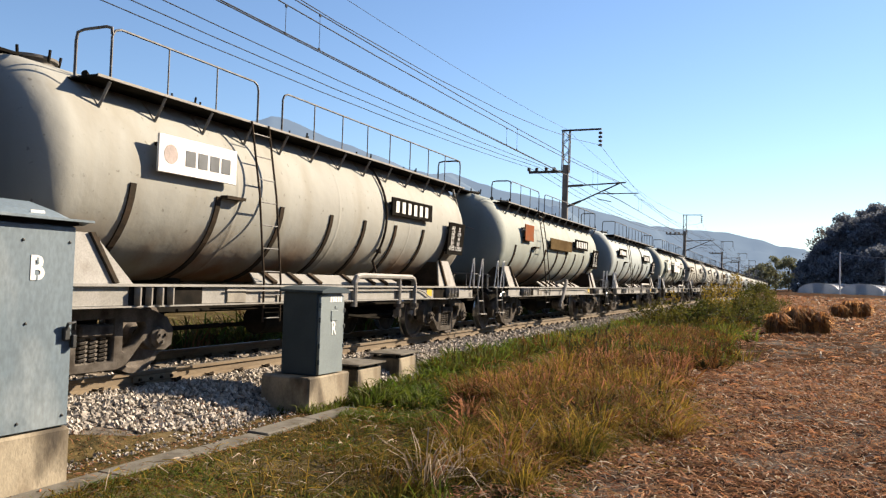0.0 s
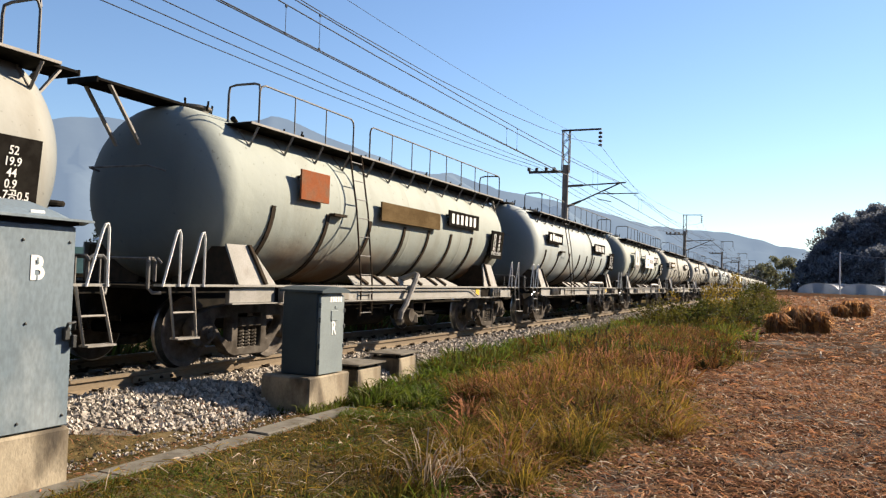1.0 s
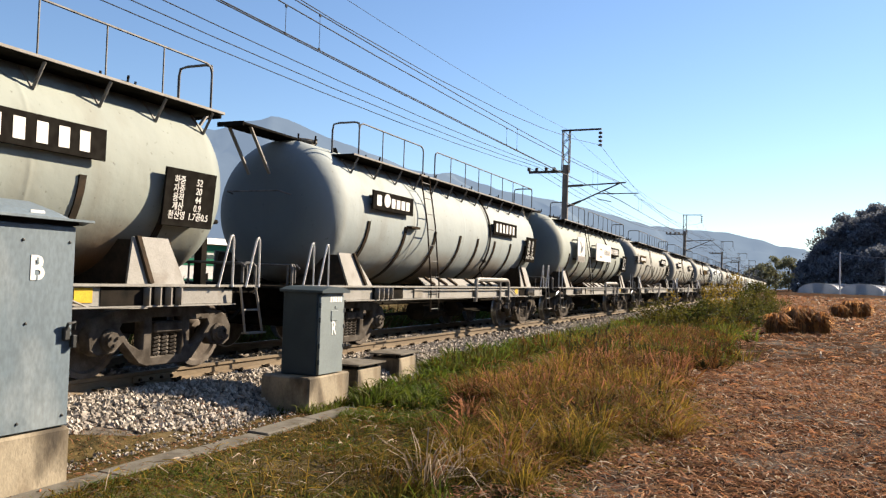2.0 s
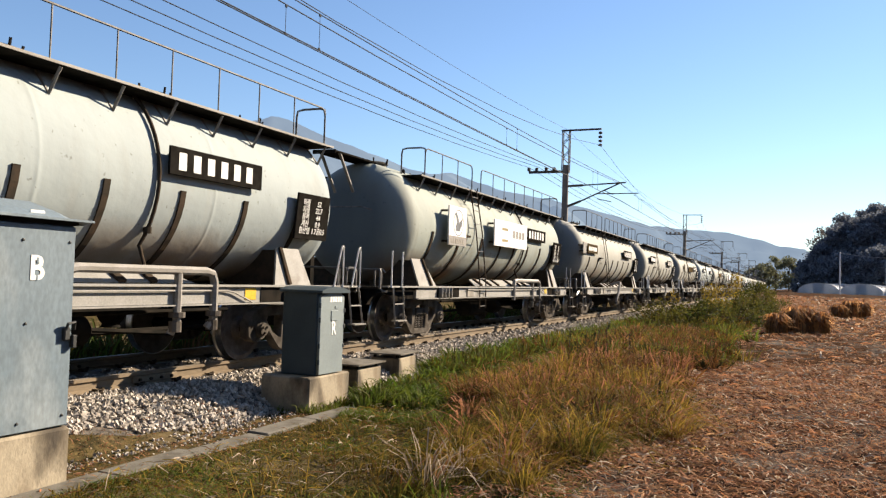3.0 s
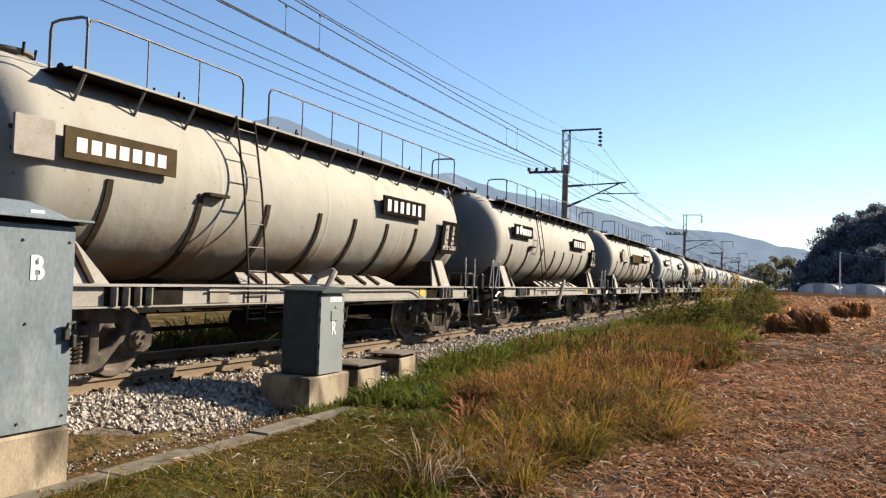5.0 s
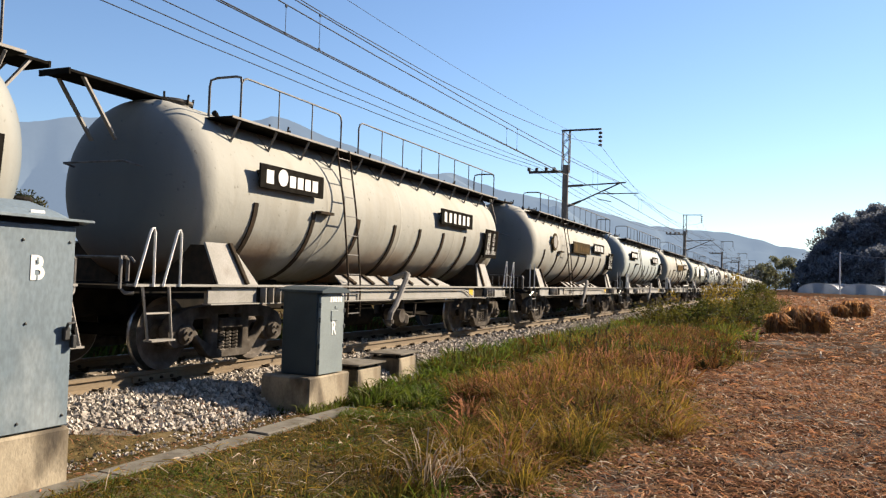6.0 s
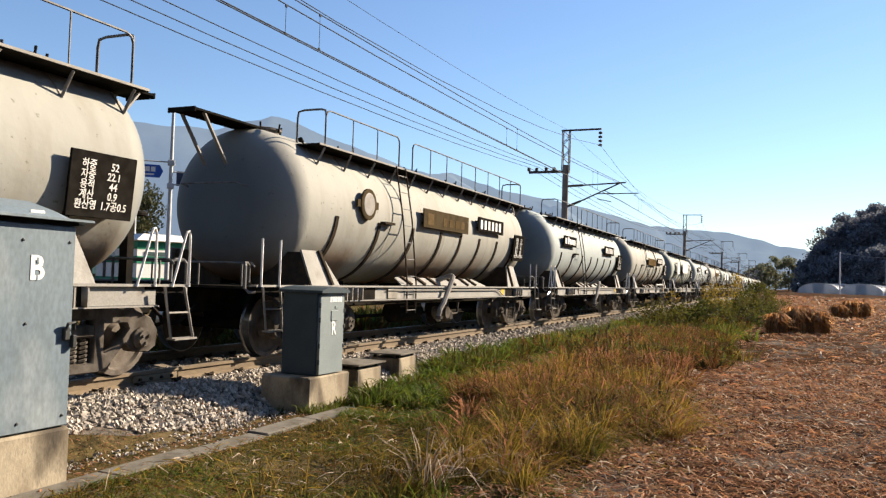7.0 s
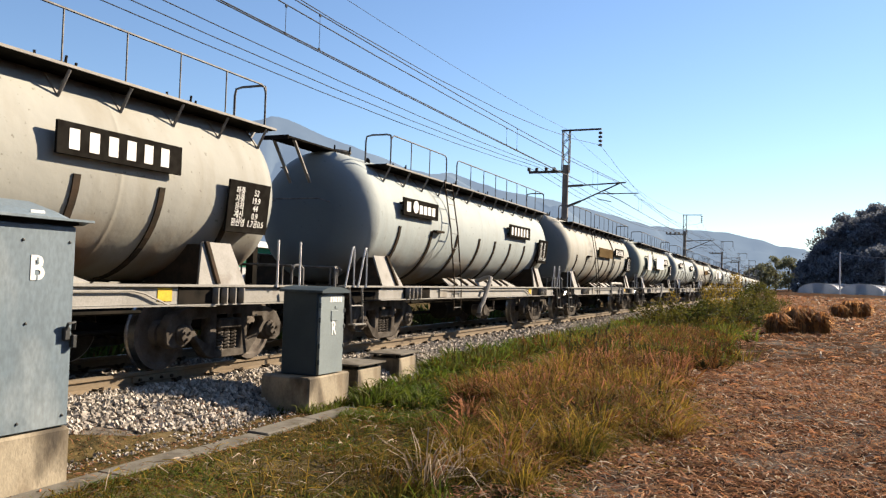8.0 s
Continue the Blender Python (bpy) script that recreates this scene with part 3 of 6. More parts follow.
def build_wagon():
    w = thing("tank_wagon", pose(0, 0, 0), "grey bulk cement tank wagon with walkway and handrails", "tank wagon", "wagons of the train")
    # tank shell with domed heads and welded seams
    dome = [(0.58 * math.cos(radians(t)), R * math.sin(radians(t)) ** 0.62) for t in (1, 3, 6, 10, 15, 21, 28, 36, 44, 52, 60, 68, 76, 83, 88)]
    seam = []
    for y in np.linspace(FRONT, BACK, 5)[1:-1]:
        seam += [(y - 0.06, R), (y - 0.025, R), (y - 0.012, R + 0.0025), (y + 0.012, R + 0.0025), (y + 0.025, R), (y + 0.06, R)]
    bm = lathe(bmesh.new(), [(FRONT - a, r) for a, r in dome] + [(FRONT + 0.02, R), (FRONT + 0.1, R)] + seam + [(BACK - 0.1, R), (BACK - 0.02, R)] + [(BACK + a, r) for a, r in dome[::-1]], "y", 72, (0, 0, ZC))
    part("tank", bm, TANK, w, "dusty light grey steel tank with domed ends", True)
    for y in STRAPS:
        for s in (1, -1):
            o = part("strap", tank_arc(y - 0.042, y + 0.042, 5, 78, -0.01, 0.02), STRAP, w, "dark rusted curved rib")
            if s < 0:
                o.scale = (-1, 1, 1)
    # top walkway along both sides, its brackets and hand rails
    for s in (1, -1):
        bm = box(bmesh.new(), 0.62, 1.1, -4.68, 5.42, 3.135, 3.16)
        lip = box(bmesh.new(), 1.1, 1.112, -4.68, 5.42, 3.138, 3.166)
        if s < 0:
            bmesh.ops.scale(bm, vec=(-1, 1, 1), verts=bm.verts)
            bmesh.ops.reverse_faces(bm, faces=bm.faces)
            bmesh.ops.scale(lip, vec=(-1, 1, 1), verts=lip.verts)
            bmesh.ops.reverse_faces(lip, faces=lip.faces)
        # plate blackened to carry the shade of its underside; its edge stays pale
        wk = part("walkway", bm, DARK, w, "steel walkway along the tank top, blackened for underside shade")
        part("edge_lip", lip, PALE, wk, "pale walkway edge")
        for k in range(13):
            y = -4.5 + k * 0.81
            bm = bmesh.new()
            tube(bm, [(s * 1.09, y, 3.12), (s * side_x(2.86, 0.0), y - 0.02, 2.86)], 0.018, 5)
            tube(bm, [(s * side_x(2.86, 0.0), y - 0.02, 2.86), (s * side_x(3.08), y - 0.02, 3.1)], 0.016, 5)
            part("bracket", bm, PALE, w)
    for y0, y1 in ((-4.5, -1.98), (-1.42, 5.17)):
        bm = bmesh.new()
        lead = [(1.09, y0, 3.16), (1.09, y0, 3.6), (1.09, y0 + 0.04, 3.67), (1.09, y0 + 0.12, 3.7)]
        tail = [(1.09, y1 - 0.1, 3.7), (1.09, y1 - 0.03, 3.67), (1.09, y1, 3.6), (1.09, y1, 3.16)]
        tube(bm, lead + tail, 0.014, 6)
        part("handrail", bm, TUBE, w, "thin grey tubular handrail")
        n = round((y1 - y0) / 0.83)
        for k in range(1, n):
            bm = bmesh.new()
            tube(bm, [(1.09, y0 + (y1 - y0) * k / n, 3.16), (1.09, y0 + (y1 - y0) * k / n, 3.7)], 0.010, 5)
            part("handrail_post", bm, TUBE, w)
    for y, d in ((-4.5, 1), (5.17, -1)):
        bm = bmesh.new()
        tube(bm, [(1.09, y, 3.62), (1.08, y, 3.69), (1.0, y, 3.71), (0.7, y, 3.71), (0.6, y, 3.69), (0.58, y, 3.6), (0.58, y, 3.16)], 0.017, 6)
        part("end_rail", bm, TUBE, w)
    # end platforms over the gaps, with two struts each
    for d in (1, -1):
        bm = box(bmesh.new(), -0.23, 0.23, min(d * 4.9, d * 6.42), max(d * 4.9, d * 6.42), 3.36, 3.39)
        box(bm, -0.235, 0.235, d * 6.42 - 0.012, d * 6.42 + 0.012, 3.33, 3.40)
        pf = part("end_platform", bm, BLACK, w, "dark overhanging end platform")
        for x in (-0.19, 0.19):
            b = bmesh.new()
            box(b, -0.025, 0.025, -0.012, 0.012, 0, 0.86)
            v = Vector((x, d * 6.2, 3.36)) - Vector((x, d * 5.68, 2.72))
            bmesh.ops.transform(b, matrix=Matrix.Translation((x, d * 5.68, 2.72)) @ v.to_track_quat("Z", "Y").to_matrix().to_4x4() @ Matrix.Diagonal((1, 1, v.length / 0.86, 1)), verts=b.verts)
            part("strut", b, PALE, pf)
        b = bmesh.new()
        tube(b, [(-0.55, d * 5.6, 2.42), (-0.5, d * 5.8, 2.44), (0.45, d * 5.8, 2.44), (0.55, d * 5.6, 2.40)], 0.014, 5)
        part("grab_rail", b, TUBE, w)
    # hatches and valves on top
    for y in (-4.6, -2.3, 0.4, 2.6, 4.6):
        bm = bmesh.new()
        lathe(bm, [(3.2, 0.26), (3.39, 0.26), (3.39, 0.3), (3.42, 0.3), (3.43, 0.26), (3.45, 0.1)], "z", 20, (0, y, 0))
        hatch = part("hatch", bm, WALK, w, "round bolted filling hatch", True)
        for k in range(6):
            b = bmesh.new()
            t = k * math.pi / 3
            tube(b, [(0.3 * math.cos(t), y + 0.3 * math.sin(t), 3.36), (0.32 * math.cos(t), y + 0.32 * math.sin(t), 3.49)], 0.016, 5)
            part("clamp", b, DARK, hatch)
        b = bmesh.new()
        tube(b, [(0.5, y + 0.35, 3.16), (0.5, y + 0.35, 3.27), (0.52, y + 0.28, 3.3)], 0.04, 7)
        part("valve", b, DARK, w)
    # underframe
    for s in (1, -1):
        bm = bmesh.new()
        box(bm, s * 1.36 - 0.03, s * 1.36 + 0.03, -5.35, 5.35, 0.80, 1.0, 0.006)
        box(bm, s * 1.38 - 0.06, s * 1.38 + 0.06, -6.55, 5.83, 1.0, 1.025)
        box(bm, s * 1.38 - 0.06, s * 1.38 + 0.06, -5.35, 5.35, 0.785, 0.80)
        sill = part("side_sill", bm, SILL, w, "grey painted side sill")
        for d in (1, -1):
            ya, yb = sorted((d * 5.36, -6.5 if d < 0 else 5.8))
            box(b := bmesh.new(), s * 1.36 - 0.025, s * 1.36 + 0.025, ya, yb, 0.93, 0.998)
            part("sill_end", b, DARK, sill)
            for k in range(4):
                b = plate([(0, 0.80), (0.02, 0.80), (0.02, 0.99), (0, 0.99)], [], 0, 0.09)
                bmesh.ops.transform(b, matrix=Matrix.Translation((s * 1.44 - 0.045, d * (4.35 - 0.16 * k), 0)), verts=b.verts)
                part("sill_rib", b, PALE, sill)
            box(b := bmesh.new(), s * 1.395 - 0.004, s * 1.395 + 0.004, min(d * 4.42, d * 3.3), max(d * 4.42, d * 3.3), 0.803, 0.998)
            part("sill_recess", b, DARK, sill)
        b = bmesh.new()
        tube(b, [(s * 1.425, -2.9, 0.955), (s * 1.425, 2.6, 0.955), (s * 1.425, 2.75, 0.93), (s * 1.425, 3.15, 0.79), (s * 1.425, 3.9, 0.775)], 0.012, 5)
        part("brake_pipe", b, PALE, sill, "thin pale pipe along the sill")
        box(b := bmesh.new(), s * 1.392, s * 1.412, -2.86, -2.5, 0.81, 0.99, 0.004)
        part("data_panel", b, FRAME, sill)
        box(b := bmesh.new(), s * 1.391, s * 1.398, 2.98, 3.2, 0.84, 0.985)
        part("yellow_mark", b, YELLOW, sill, "yellow painted mark")
        b = plate([(-2.15, 0.0), (2.15, 0.0), (1.85, 0.26), (-2.0, 0.26)], [], -0.012, 0.012)
        lean = Matrix.Translation((s * 1.3, 0, 1.03)) @ Matrix.Rotation(s * radians(-58), 4, "Y")
        bmesh.ops.transform(b, matrix=lean, verts=b.verts)
        skirt = part("hopper_skirt", b, SILL, w, "pale sloping plate under the tank")
        for y in (-1.75, -1.15, -0.62, 0.35, 1.05, 1.5):
            b = box(bmesh.new(), -0.045, 0.045, y - 0.05, y + 0.05, 0.0, 0.25)
            bmesh.ops.transform(b, matrix=lean, verts=b.verts)
            part("skirt_rib", b, STRAP, skirt)
    bm = box(bmesh.new(), -0.25, 0.25, -6.5, 6.5, 0.62, 0.95, 0.02)
    part("centre_beam", bm, DARK, w)
    for d in (1, -1):
        bm = box(bmesh.new(), -1.4, 1.4, min(end_y(d, 5.9 if d > 0 else 5.3), end_y(d, 6.5)), max(end_y(d, 5.9 if d > 0 else 5.3), end_y(d, 6.5)), 0.965, 1.0)
        part("end_deck", bm, DARK, w, "dark steel end deck")
        # saddles that carry the tank
        for s in (1, -1):
            b = plate([(4.28, 1.02), (5.07, 1.02), (5.2, 1.54), (4.72, 1.54)] if d < 0 else [(3.72, 1.02), (4.6, 1.02), (4.42, 1.54), (3.9, 1.54)], [], -0.014, 0.014)
            tilt = Matrix.Translation((1.3, 0, 1.02)) @ Matrix.Rotation(radians(-13), 4, "Y") @ Matrix.Translation((0, 0, -1.02))
            bmesh.ops.transform(b, matrix=tilt, verts=b.verts)
            mirror = Matrix.Diagonal((s, d, 1, 1))
            bmesh.ops.transform(b, matrix=mirror, verts=b.verts)
            if s * d < 0:
                bmesh.ops.reverse_faces(b, faces=b.faces)
            sd = part("saddle", b, SILL, w, "pale grey sloping saddle plate")
            b = plate([(4.50, 1.025), (4.56, 1.025), (4.79, 1.54), (4.73, 1.54)] if d < 0 else [(4.02, 1.025), (4.08, 1.025), (3.98, 1.54), (3.92, 1.54)], [], 0.014, 0.05)
            bmesh.ops.transform(b, matrix=mirror @ tilt, verts=b.verts)
            if s * d < 0:
                bmesh.ops.reverse_faces(b, faces=b.faces)
            part("saddle_rib", b, STRAP, sd, "dark rusted rib")
            for yw in ((4.62, 5.1) if d < 0 else (3.95, 4.5)):
                b = bmesh.new()
                box(b, 0.3, 1.28, yw - 0.012, yw + 0.012, 1.0, 1.5)
                for v in b.verts:
                    if v.co.z > 1.3:
                        v.co.x -= 0.12
                bmesh.ops.transform(b, matrix=mirror, verts=b.verts)
                part("saddle_web", b, STRAP, sd)
            # steps and hand holds at the corners
            b = bmesh.new()
            x = 1.5 * s
            tube(b, [(x, end_y(d, 6.5 if d < 0 else 6.08), 1.0), (x, end_y(d, 6.4 if d < 0 else 6.2), 0.44), (x, end_y(d, 6.05 if d < 0 else 6.55), 0.43), (x, end_y(d, 6.12 if d < 0 else 6.38), 1.0)], 0.017, 5)
            tube(b, [(x, end_y(d, 6.45 if d < 0 else 6.14), 0.72), (x, end_y(d, 6.09 if d < 0 else 6.46), 0.72)], 0.013, 5)
            ya, yb = sorted((end_y(d, 6.4 if d < 0 else 6.2), end_y(d, 6.05 if d < 0 else 6.55)))
            box(b, x - 0.06, x + 0.06, ya, yb, 0.425, 0.445)
            part("corner_step", b, PALE, w, "pale corner step with two treads")
            xh = x * 0.97
            b = bmesh.new()
            tube(b, [(xh * 0.85, end_y(d, 6.45), 1.05), (xh * 0.85, end_y(d, 6.45), 1.27), (xh * 0.86, end_y(d, 6.5), 1.3), (xh * 0.88, end_y(d, 6.6), 1.3), (xh * 0.9, end_y(d, 6.62), 1.26), (xh * 0.9, end_y(d, 6.62), 0.98), (xh * 0.92, end_y(d, 6.58), 0.93), (xh * 0.95, end_y(d, 6.5), 0.93)], 0.02, 6)
            part("uncoupling_lever", b, TUBE, w)
        b = bmesh.new()
        tube(b, [(-1.3, end_y(d, 6.42), 1.25), (-1.25, end_y(d, 6.42), 1.3), (1.25, end_y(d, 6.42), 1.3), (1.3, end_y(d, 6.42), 1.25)], 0.016, 5)
        for x in (-1.1, -0.4, 0.4, 1.1):
            tube(b, [(x, end_y(d, 6.42), 0.99), (x, end_y(d, 6.42), 1.3)], 0.014, 5)
        part("end_railing", b, TUBE, w)
        bm = box(bmesh.new(), -0.1, 0.1, min(d * 6.45, d * 6.675), max(d * 6.45, d * 6.675), 0.70, 0.92, 0.02)
        box(bm, -0.14, 0.14, min(d * 6.55, d * 6.67), max(d * 6.55, d * 6.67), 0.66, 0.96, 0.03)
        part("coupler", bm, DARK, w, "dark knuckle coupler")
        b = bmesh.new()
        tube(b, [(0.35, d * 6.4, 0.72), (0.36, d * 6.55, 0.6), (0.3, d * 6.65, 0.5), (0.2, d * 6.67, 0.48)], 0.025, 6)
        part("brake_hose", b, DARK, w)
        # brake wheel stand
        b = bmesh.new()
        tube(b, [(0.5, 5.8, 1.0), (0.5, 5.8, 1.8)], 0.02, 6)
        if d > 0:
            box(b, 0.44, 0.56, 5.75, 5.85, 1.0, 1.76)
            lathe(b, [(1.76, 0.03), (1.76, 0.2), (1.785, 0.21), (1.81, 0.2), (1.8, 0.03)], "z", 16, (0.5, 5.8, 0.05))
            part("brake_stand", b, DARK, w, "dark hand brake stand with a wheel")
        else:
            b.free()
    # side ladder and rungs welded on the shell
    b = bmesh.new()
    for y in (-2.15, -1.78):
        tube(b, [(1.42, y, 0.55), (1.42, y, 1.05), (1.3, y, 2.2), (1.13, y, 3.16)], 0.015, 5)
    part("ladder", b, STRAP, w, "thin dark steel side ladder")
    lad = w.children[-1]
    for k in range(9):
        z = 0.6 + 0.3 * k
        x = 1.42 if z < 1.05 else 1.42 - 0.12 * (z - 1.05) / 1.15 if z < 2.2 else 1.3 - 0.17 * (z - 2.2) / 0.96
        b = bmesh.new()
        tube(b, [(x, -2.15, z), (x, -1.78, z)], 0.009, 5)
        part("rung", b, TUBE, lad)
    bm = box(bmesh.new(), side_x(2.1) - 0.02, side_x(2.1) + 0.1, -2.75, -2.38, 2.08, 2.12)
    part("step_bracket", bm, STRAP, w)
    # brake gear below the frame
    b = bmesh.new()
    lathe(b, [(-0.55, 0.05), (-0.5, 0.2), (0.5, 0.2), (0.55, 0.05)], "y", 16, (0.75, -0.9, 0.52))
    part("air_reservoir", b, DARK, w, "dusty round air reservoir", True)
    b = bmesh.new()
    lathe(b, [(-0.2, 0.05), (-0.18, 0.17), (0.18, 0.17), (0.3, 0.06)], "y", 14, (0.6, 1.0, 0.5))
    part("brake_cylinder", b, DARK, w, "", True)
    b = bmesh.new()
    tube(b, [(0.5, -3.4, 0.45), (0.5, 3.4, 0.45)], 0.03, 6)
    tube(b, [(0.95, -3.2, 0.7), (0.95, 3.2, 0.7)], 0.025, 6)
    tube(b, [(0.6, 1.3, 0.5), (0.6, 2.6, 0.4)], 0.03, 6)
    part("brake_rod", b, DARK, w)
    for y in (-2.6, 0.2, 2.2):
        b = bmesh.new()
        lathe(b, [(1.1, 0.34), (0.95, 0.34), (0.55, 0.14), (0.5, 0.1), (0.46, 0.12)], "z", 18, (0, y, 0))
        part("discharge_cone", b, DARK, w, "", True)
    build_bogie(w, -4.56)
    build_bogie(w, 4.56)
    return w


def pipe_frame(w):
    b = bmesh.new()
    tube(b, [(1.42, 0.2, 0.7), (1.42, 0.2, 1.08), (1.42, 0.26, 1.16), (1.42, 0.36, 1.18), (1.42, 2.2, 1.18), (1.42, 2.32, 1.15), (1.42, 2.36, 1.05), (1.42, 2.36, 0.62), (1.38, 2.3, 0.52)], 0.05, 8)
    tube(b, [(1.42, 1.75, 1.16), (1.42, 1.75, 0.6), (1.36, 1.72, 0.48)], 0.045, 8)
    p = part("discharge_pipe", b, PALE, w, "pale bent discharge pipe with valves")
    b = bmesh.new()
    for y in (1.75, 2.36):
        lathe(b, [(0.66, 0.09), (0.72, 0.09)], "z", 10, (1.42, y, 0))
        lathe(b, [(0.5, 0.07), (0.62, 0.07)], "z", 10, (1.4, y, 0))
    part("flange", b, BOGIE, p)


def hand_holds(w, bent):
    """Upright hand holds at the four corners: single straight bars, or bars bent to a narrow V."""
    for d in (1, -1):
        for s in (1, -1):
            x = 1.455 * s
            for y in ((-6.48, -6.08) if d < 0 else (5.08, 5.6)):
                b = bmesh.new()
                if bent:
                    tube(b, [(x, y - 0.08, 1.0), (x, y + 0.1, 1.56), (x, y + 0.125, 1.61), (x, y + 0.155, 1.62), (x, y + 0.175, 1.57), (x, y + 0.18, 1.0)], 0.014, 6)
                    part("hand_hold", b, WHITE, w, "pale inverted V-shaped hand hold")
                else:
                    tube(b, [(x, y, 1.0), (x, y, 1.62)], 0.015, 6)
                    part("hand_hold", b, WHITE, w, "pale upright hand hold")


def vent_pipe(w):
    b = bmesh.new()
    tube(b, [(side_x(ZC + R * math.sin(radians(q)), 0.03), 1.63, ZC + (R + 0.03) * math.sin(radians(q))) for q in range(52, -46, -7)] + [(1.05, 1.63, 1.2), (1.42, 1.7, 1.18)], 0.022, 6)
    lathe(b, [(0.0, 0.045), (0.07, 0.045)], "z", 8, (1.06, 1.63, 1.58))
    part("vent_pipe", b, STRAP, w, "dark pipe bent round the tank")


def pipe_slant(w):
    b = bmesh.new()
    tube(b, [(1.1, 0.02, 1.12), (1.3, 0.06, 1.2), (1.42, 0.06, 1.24), (1.49, 0.0, 1.22), (1.5, -0.08, 1.14), (1.5, -0.46, 0.7), (1.48, -0.58, 0.58), (1.46, -0.6, 0.44), (1.44, -0.56, 0.38)], 0.05, 8)
    bmesh.ops.translate(b, vec=(0, -0.22, 0), verts=b.verts)
    p = part("discharge_pipe", b, PALE, w, "pale slanting discharge pipe")
    b = bmesh.new()
    lathe(b, [(0.40, 0.08), (0.46, 0.08)], "z", 10, (1.46, -0.82, 0))
    part("flange", b, BOGIE, p)
    b = bmesh.new()
    lathe(b, [(0.3, 0.08), (0.36, 0.14), (0.5, 0.14), (0.56, 0.06), (0.8, 0.05)], "z", 12, (1.2, 0.15, 0))
    lathe(b, [(1.05, 0.05), (1.05, 0.12), (1.36, 0.12), (1.36, 0.05)], "x", 12, (0, -0.12, 0.5))
    tube(b, [(1.3, 0.15, 0.46), (1.34, 0.4, 0.48), (1.34, 0.44, 0.7)], 0.025, 6)
    part("valve", b, BOGIE, p, "dusty valve bodies")


# the train: wagon centres at the start, 13.35 m apart, gathering speed slowly
PITCH_Y, START_4 = 13.35, 50.63
SLACK = {1: 0.15, 2: -0.1, 3: -0.1, 4: -0.1, 5: 0.1, 6: -0.15, 7: 0.1, 8: 0.15}   # play in the couplings


def berth(i):
    return START_4 + (i - 4) * PITCH_Y + SLACK.get(i, 0.0)


def gone(t):
    held = min(max((t - 4.9) / 0.8, 0), 1)      # the train is checked a little, then catches up
    freed = min(max((t - 6.05) / 0.42, 0), 1)
    lag = 0.42 * (held * held * (3 - 2 * held) - freed * freed * (3 - 2 * freed))
    return 10.5 * t + 0.0475 * t * t - lag


model = build_wagon()
wagons = []
for i in range(23):
    at = pose(TRACK, berth(i), 0)
    if i == 0:
        model.matrix_basis = at
        wagons.append(model)
    else:
        wagons.append(copy_thing(model, at))


def board(w, y0, y1, z0, z1, mat, label, x=1.26, lean=0.0, name="sign_board", thick=0.03):
    """A board that stands off the tank's side; lean: how far its foot lies back."""
    def lay(bm):
        for v in bm.verts:
            v.co.x += x - lean * (z1 - v.co.z) / (z1 - z0)
        return bm

    o = part(name, lay(box(bmesh.new(), -thick, 0, y0, y1, z0, z1, 0.004)), mat, w, label)
    for y in (y0 + 0.12, y1 - 0.12):
        for z in (z0 + 0.06, z1 - 0.12):
            part("stand_off", lay(box(bmesh.new(), -0.22, -thick, y - 0.02, y + 0.02, z, z + 0.04)), STRAP, o)
    return o


def bars(on, y0, y1, z0, z1, count, mat, x=1.26, gap=0.3, lean=0.0, ztop=None, name="marking"):
    """A row of plain painted blocks where writing stands."""
    step = (y1 - y0) / count
    for k in range(count):
        a = y0 + k * step
        bm = box(bmesh.new(), 0.001, 0.004, a, a + step * (1 - gap), z0, z1)
        for v in bm.verts:
            v.co.x += x
        part(name, bm, mat, on)


def words(on, text, y, z, size, x, mat, squeeze=1.0, lean_x=0.0):
    bm = letters(text, size, 0.0015, 1.0, 0.001)
    bmesh.ops.transform(bm, matrix=Matrix.Translation((x, y, z)) @ Matrix(((0, -lean_x, 1, 0), (squeeze, 0, 0, 0), (0, 1, 0, 0), (0, 0, 0, 1))), verts=bm.verts)
    part("lettering", bm, mat, on)


def number_board(w):
    o = board(w, 1.72, 3.42, 2.255, 2.575, BLACK, "black number board with white characters")
    for k in range(6):
        y = 1.86 + 0.245 * k
        bm = box(bmesh.new(), 1.261, 1.264, y, y + 0.125, 2.315, 2.515, 0.0)
        part("marking", bm, WHITE, o)


def data_board(w, tare):
    o = board(w, 4.28, 5.12, 1.68, 2.33, BLACK, "black data board with white lettering", 1.275, 0.06)
    for k, (a, c) in enumerate((("하중", "52"), ("자중", tare), ("용적", "44"), ("계산", "0.9"), ("환산영", "1.7공0.5"))):
        z = 2.2 - 0.1 * k
        x = 1.2785 - 0.06 * (2.33 - z) / 0.65
        words(o, a, 4.5 + 0.0 * k, z, 0.105, x, WHITE, 0.95, -0.15)
        words(o, c, 4.83 + (0.03 if k == 4 else 0), z, 0.11, x, WHITE, 0.95, -0.15)


def round_badge(w):
    bm = lathe(bmesh.new(), [(1.2, 0.26), (1.235, 0.26), (1.24, 0.24), (1.24, 0.1)], "x", 24, (0, -3.3, 2.36))
    box(bm, 1.19, 1.225, -3.66, -2.95, 2.3, 2.42)
    o = part("badge", bm, OLIVE, w, "round weathered badge on a bracket")
    part("badge_face", lathe(bmesh.new(), [(1.241, 0.19), (1.246, 0.18)], "x", 24, (0, -3.3, 2.36)), PALE, o)


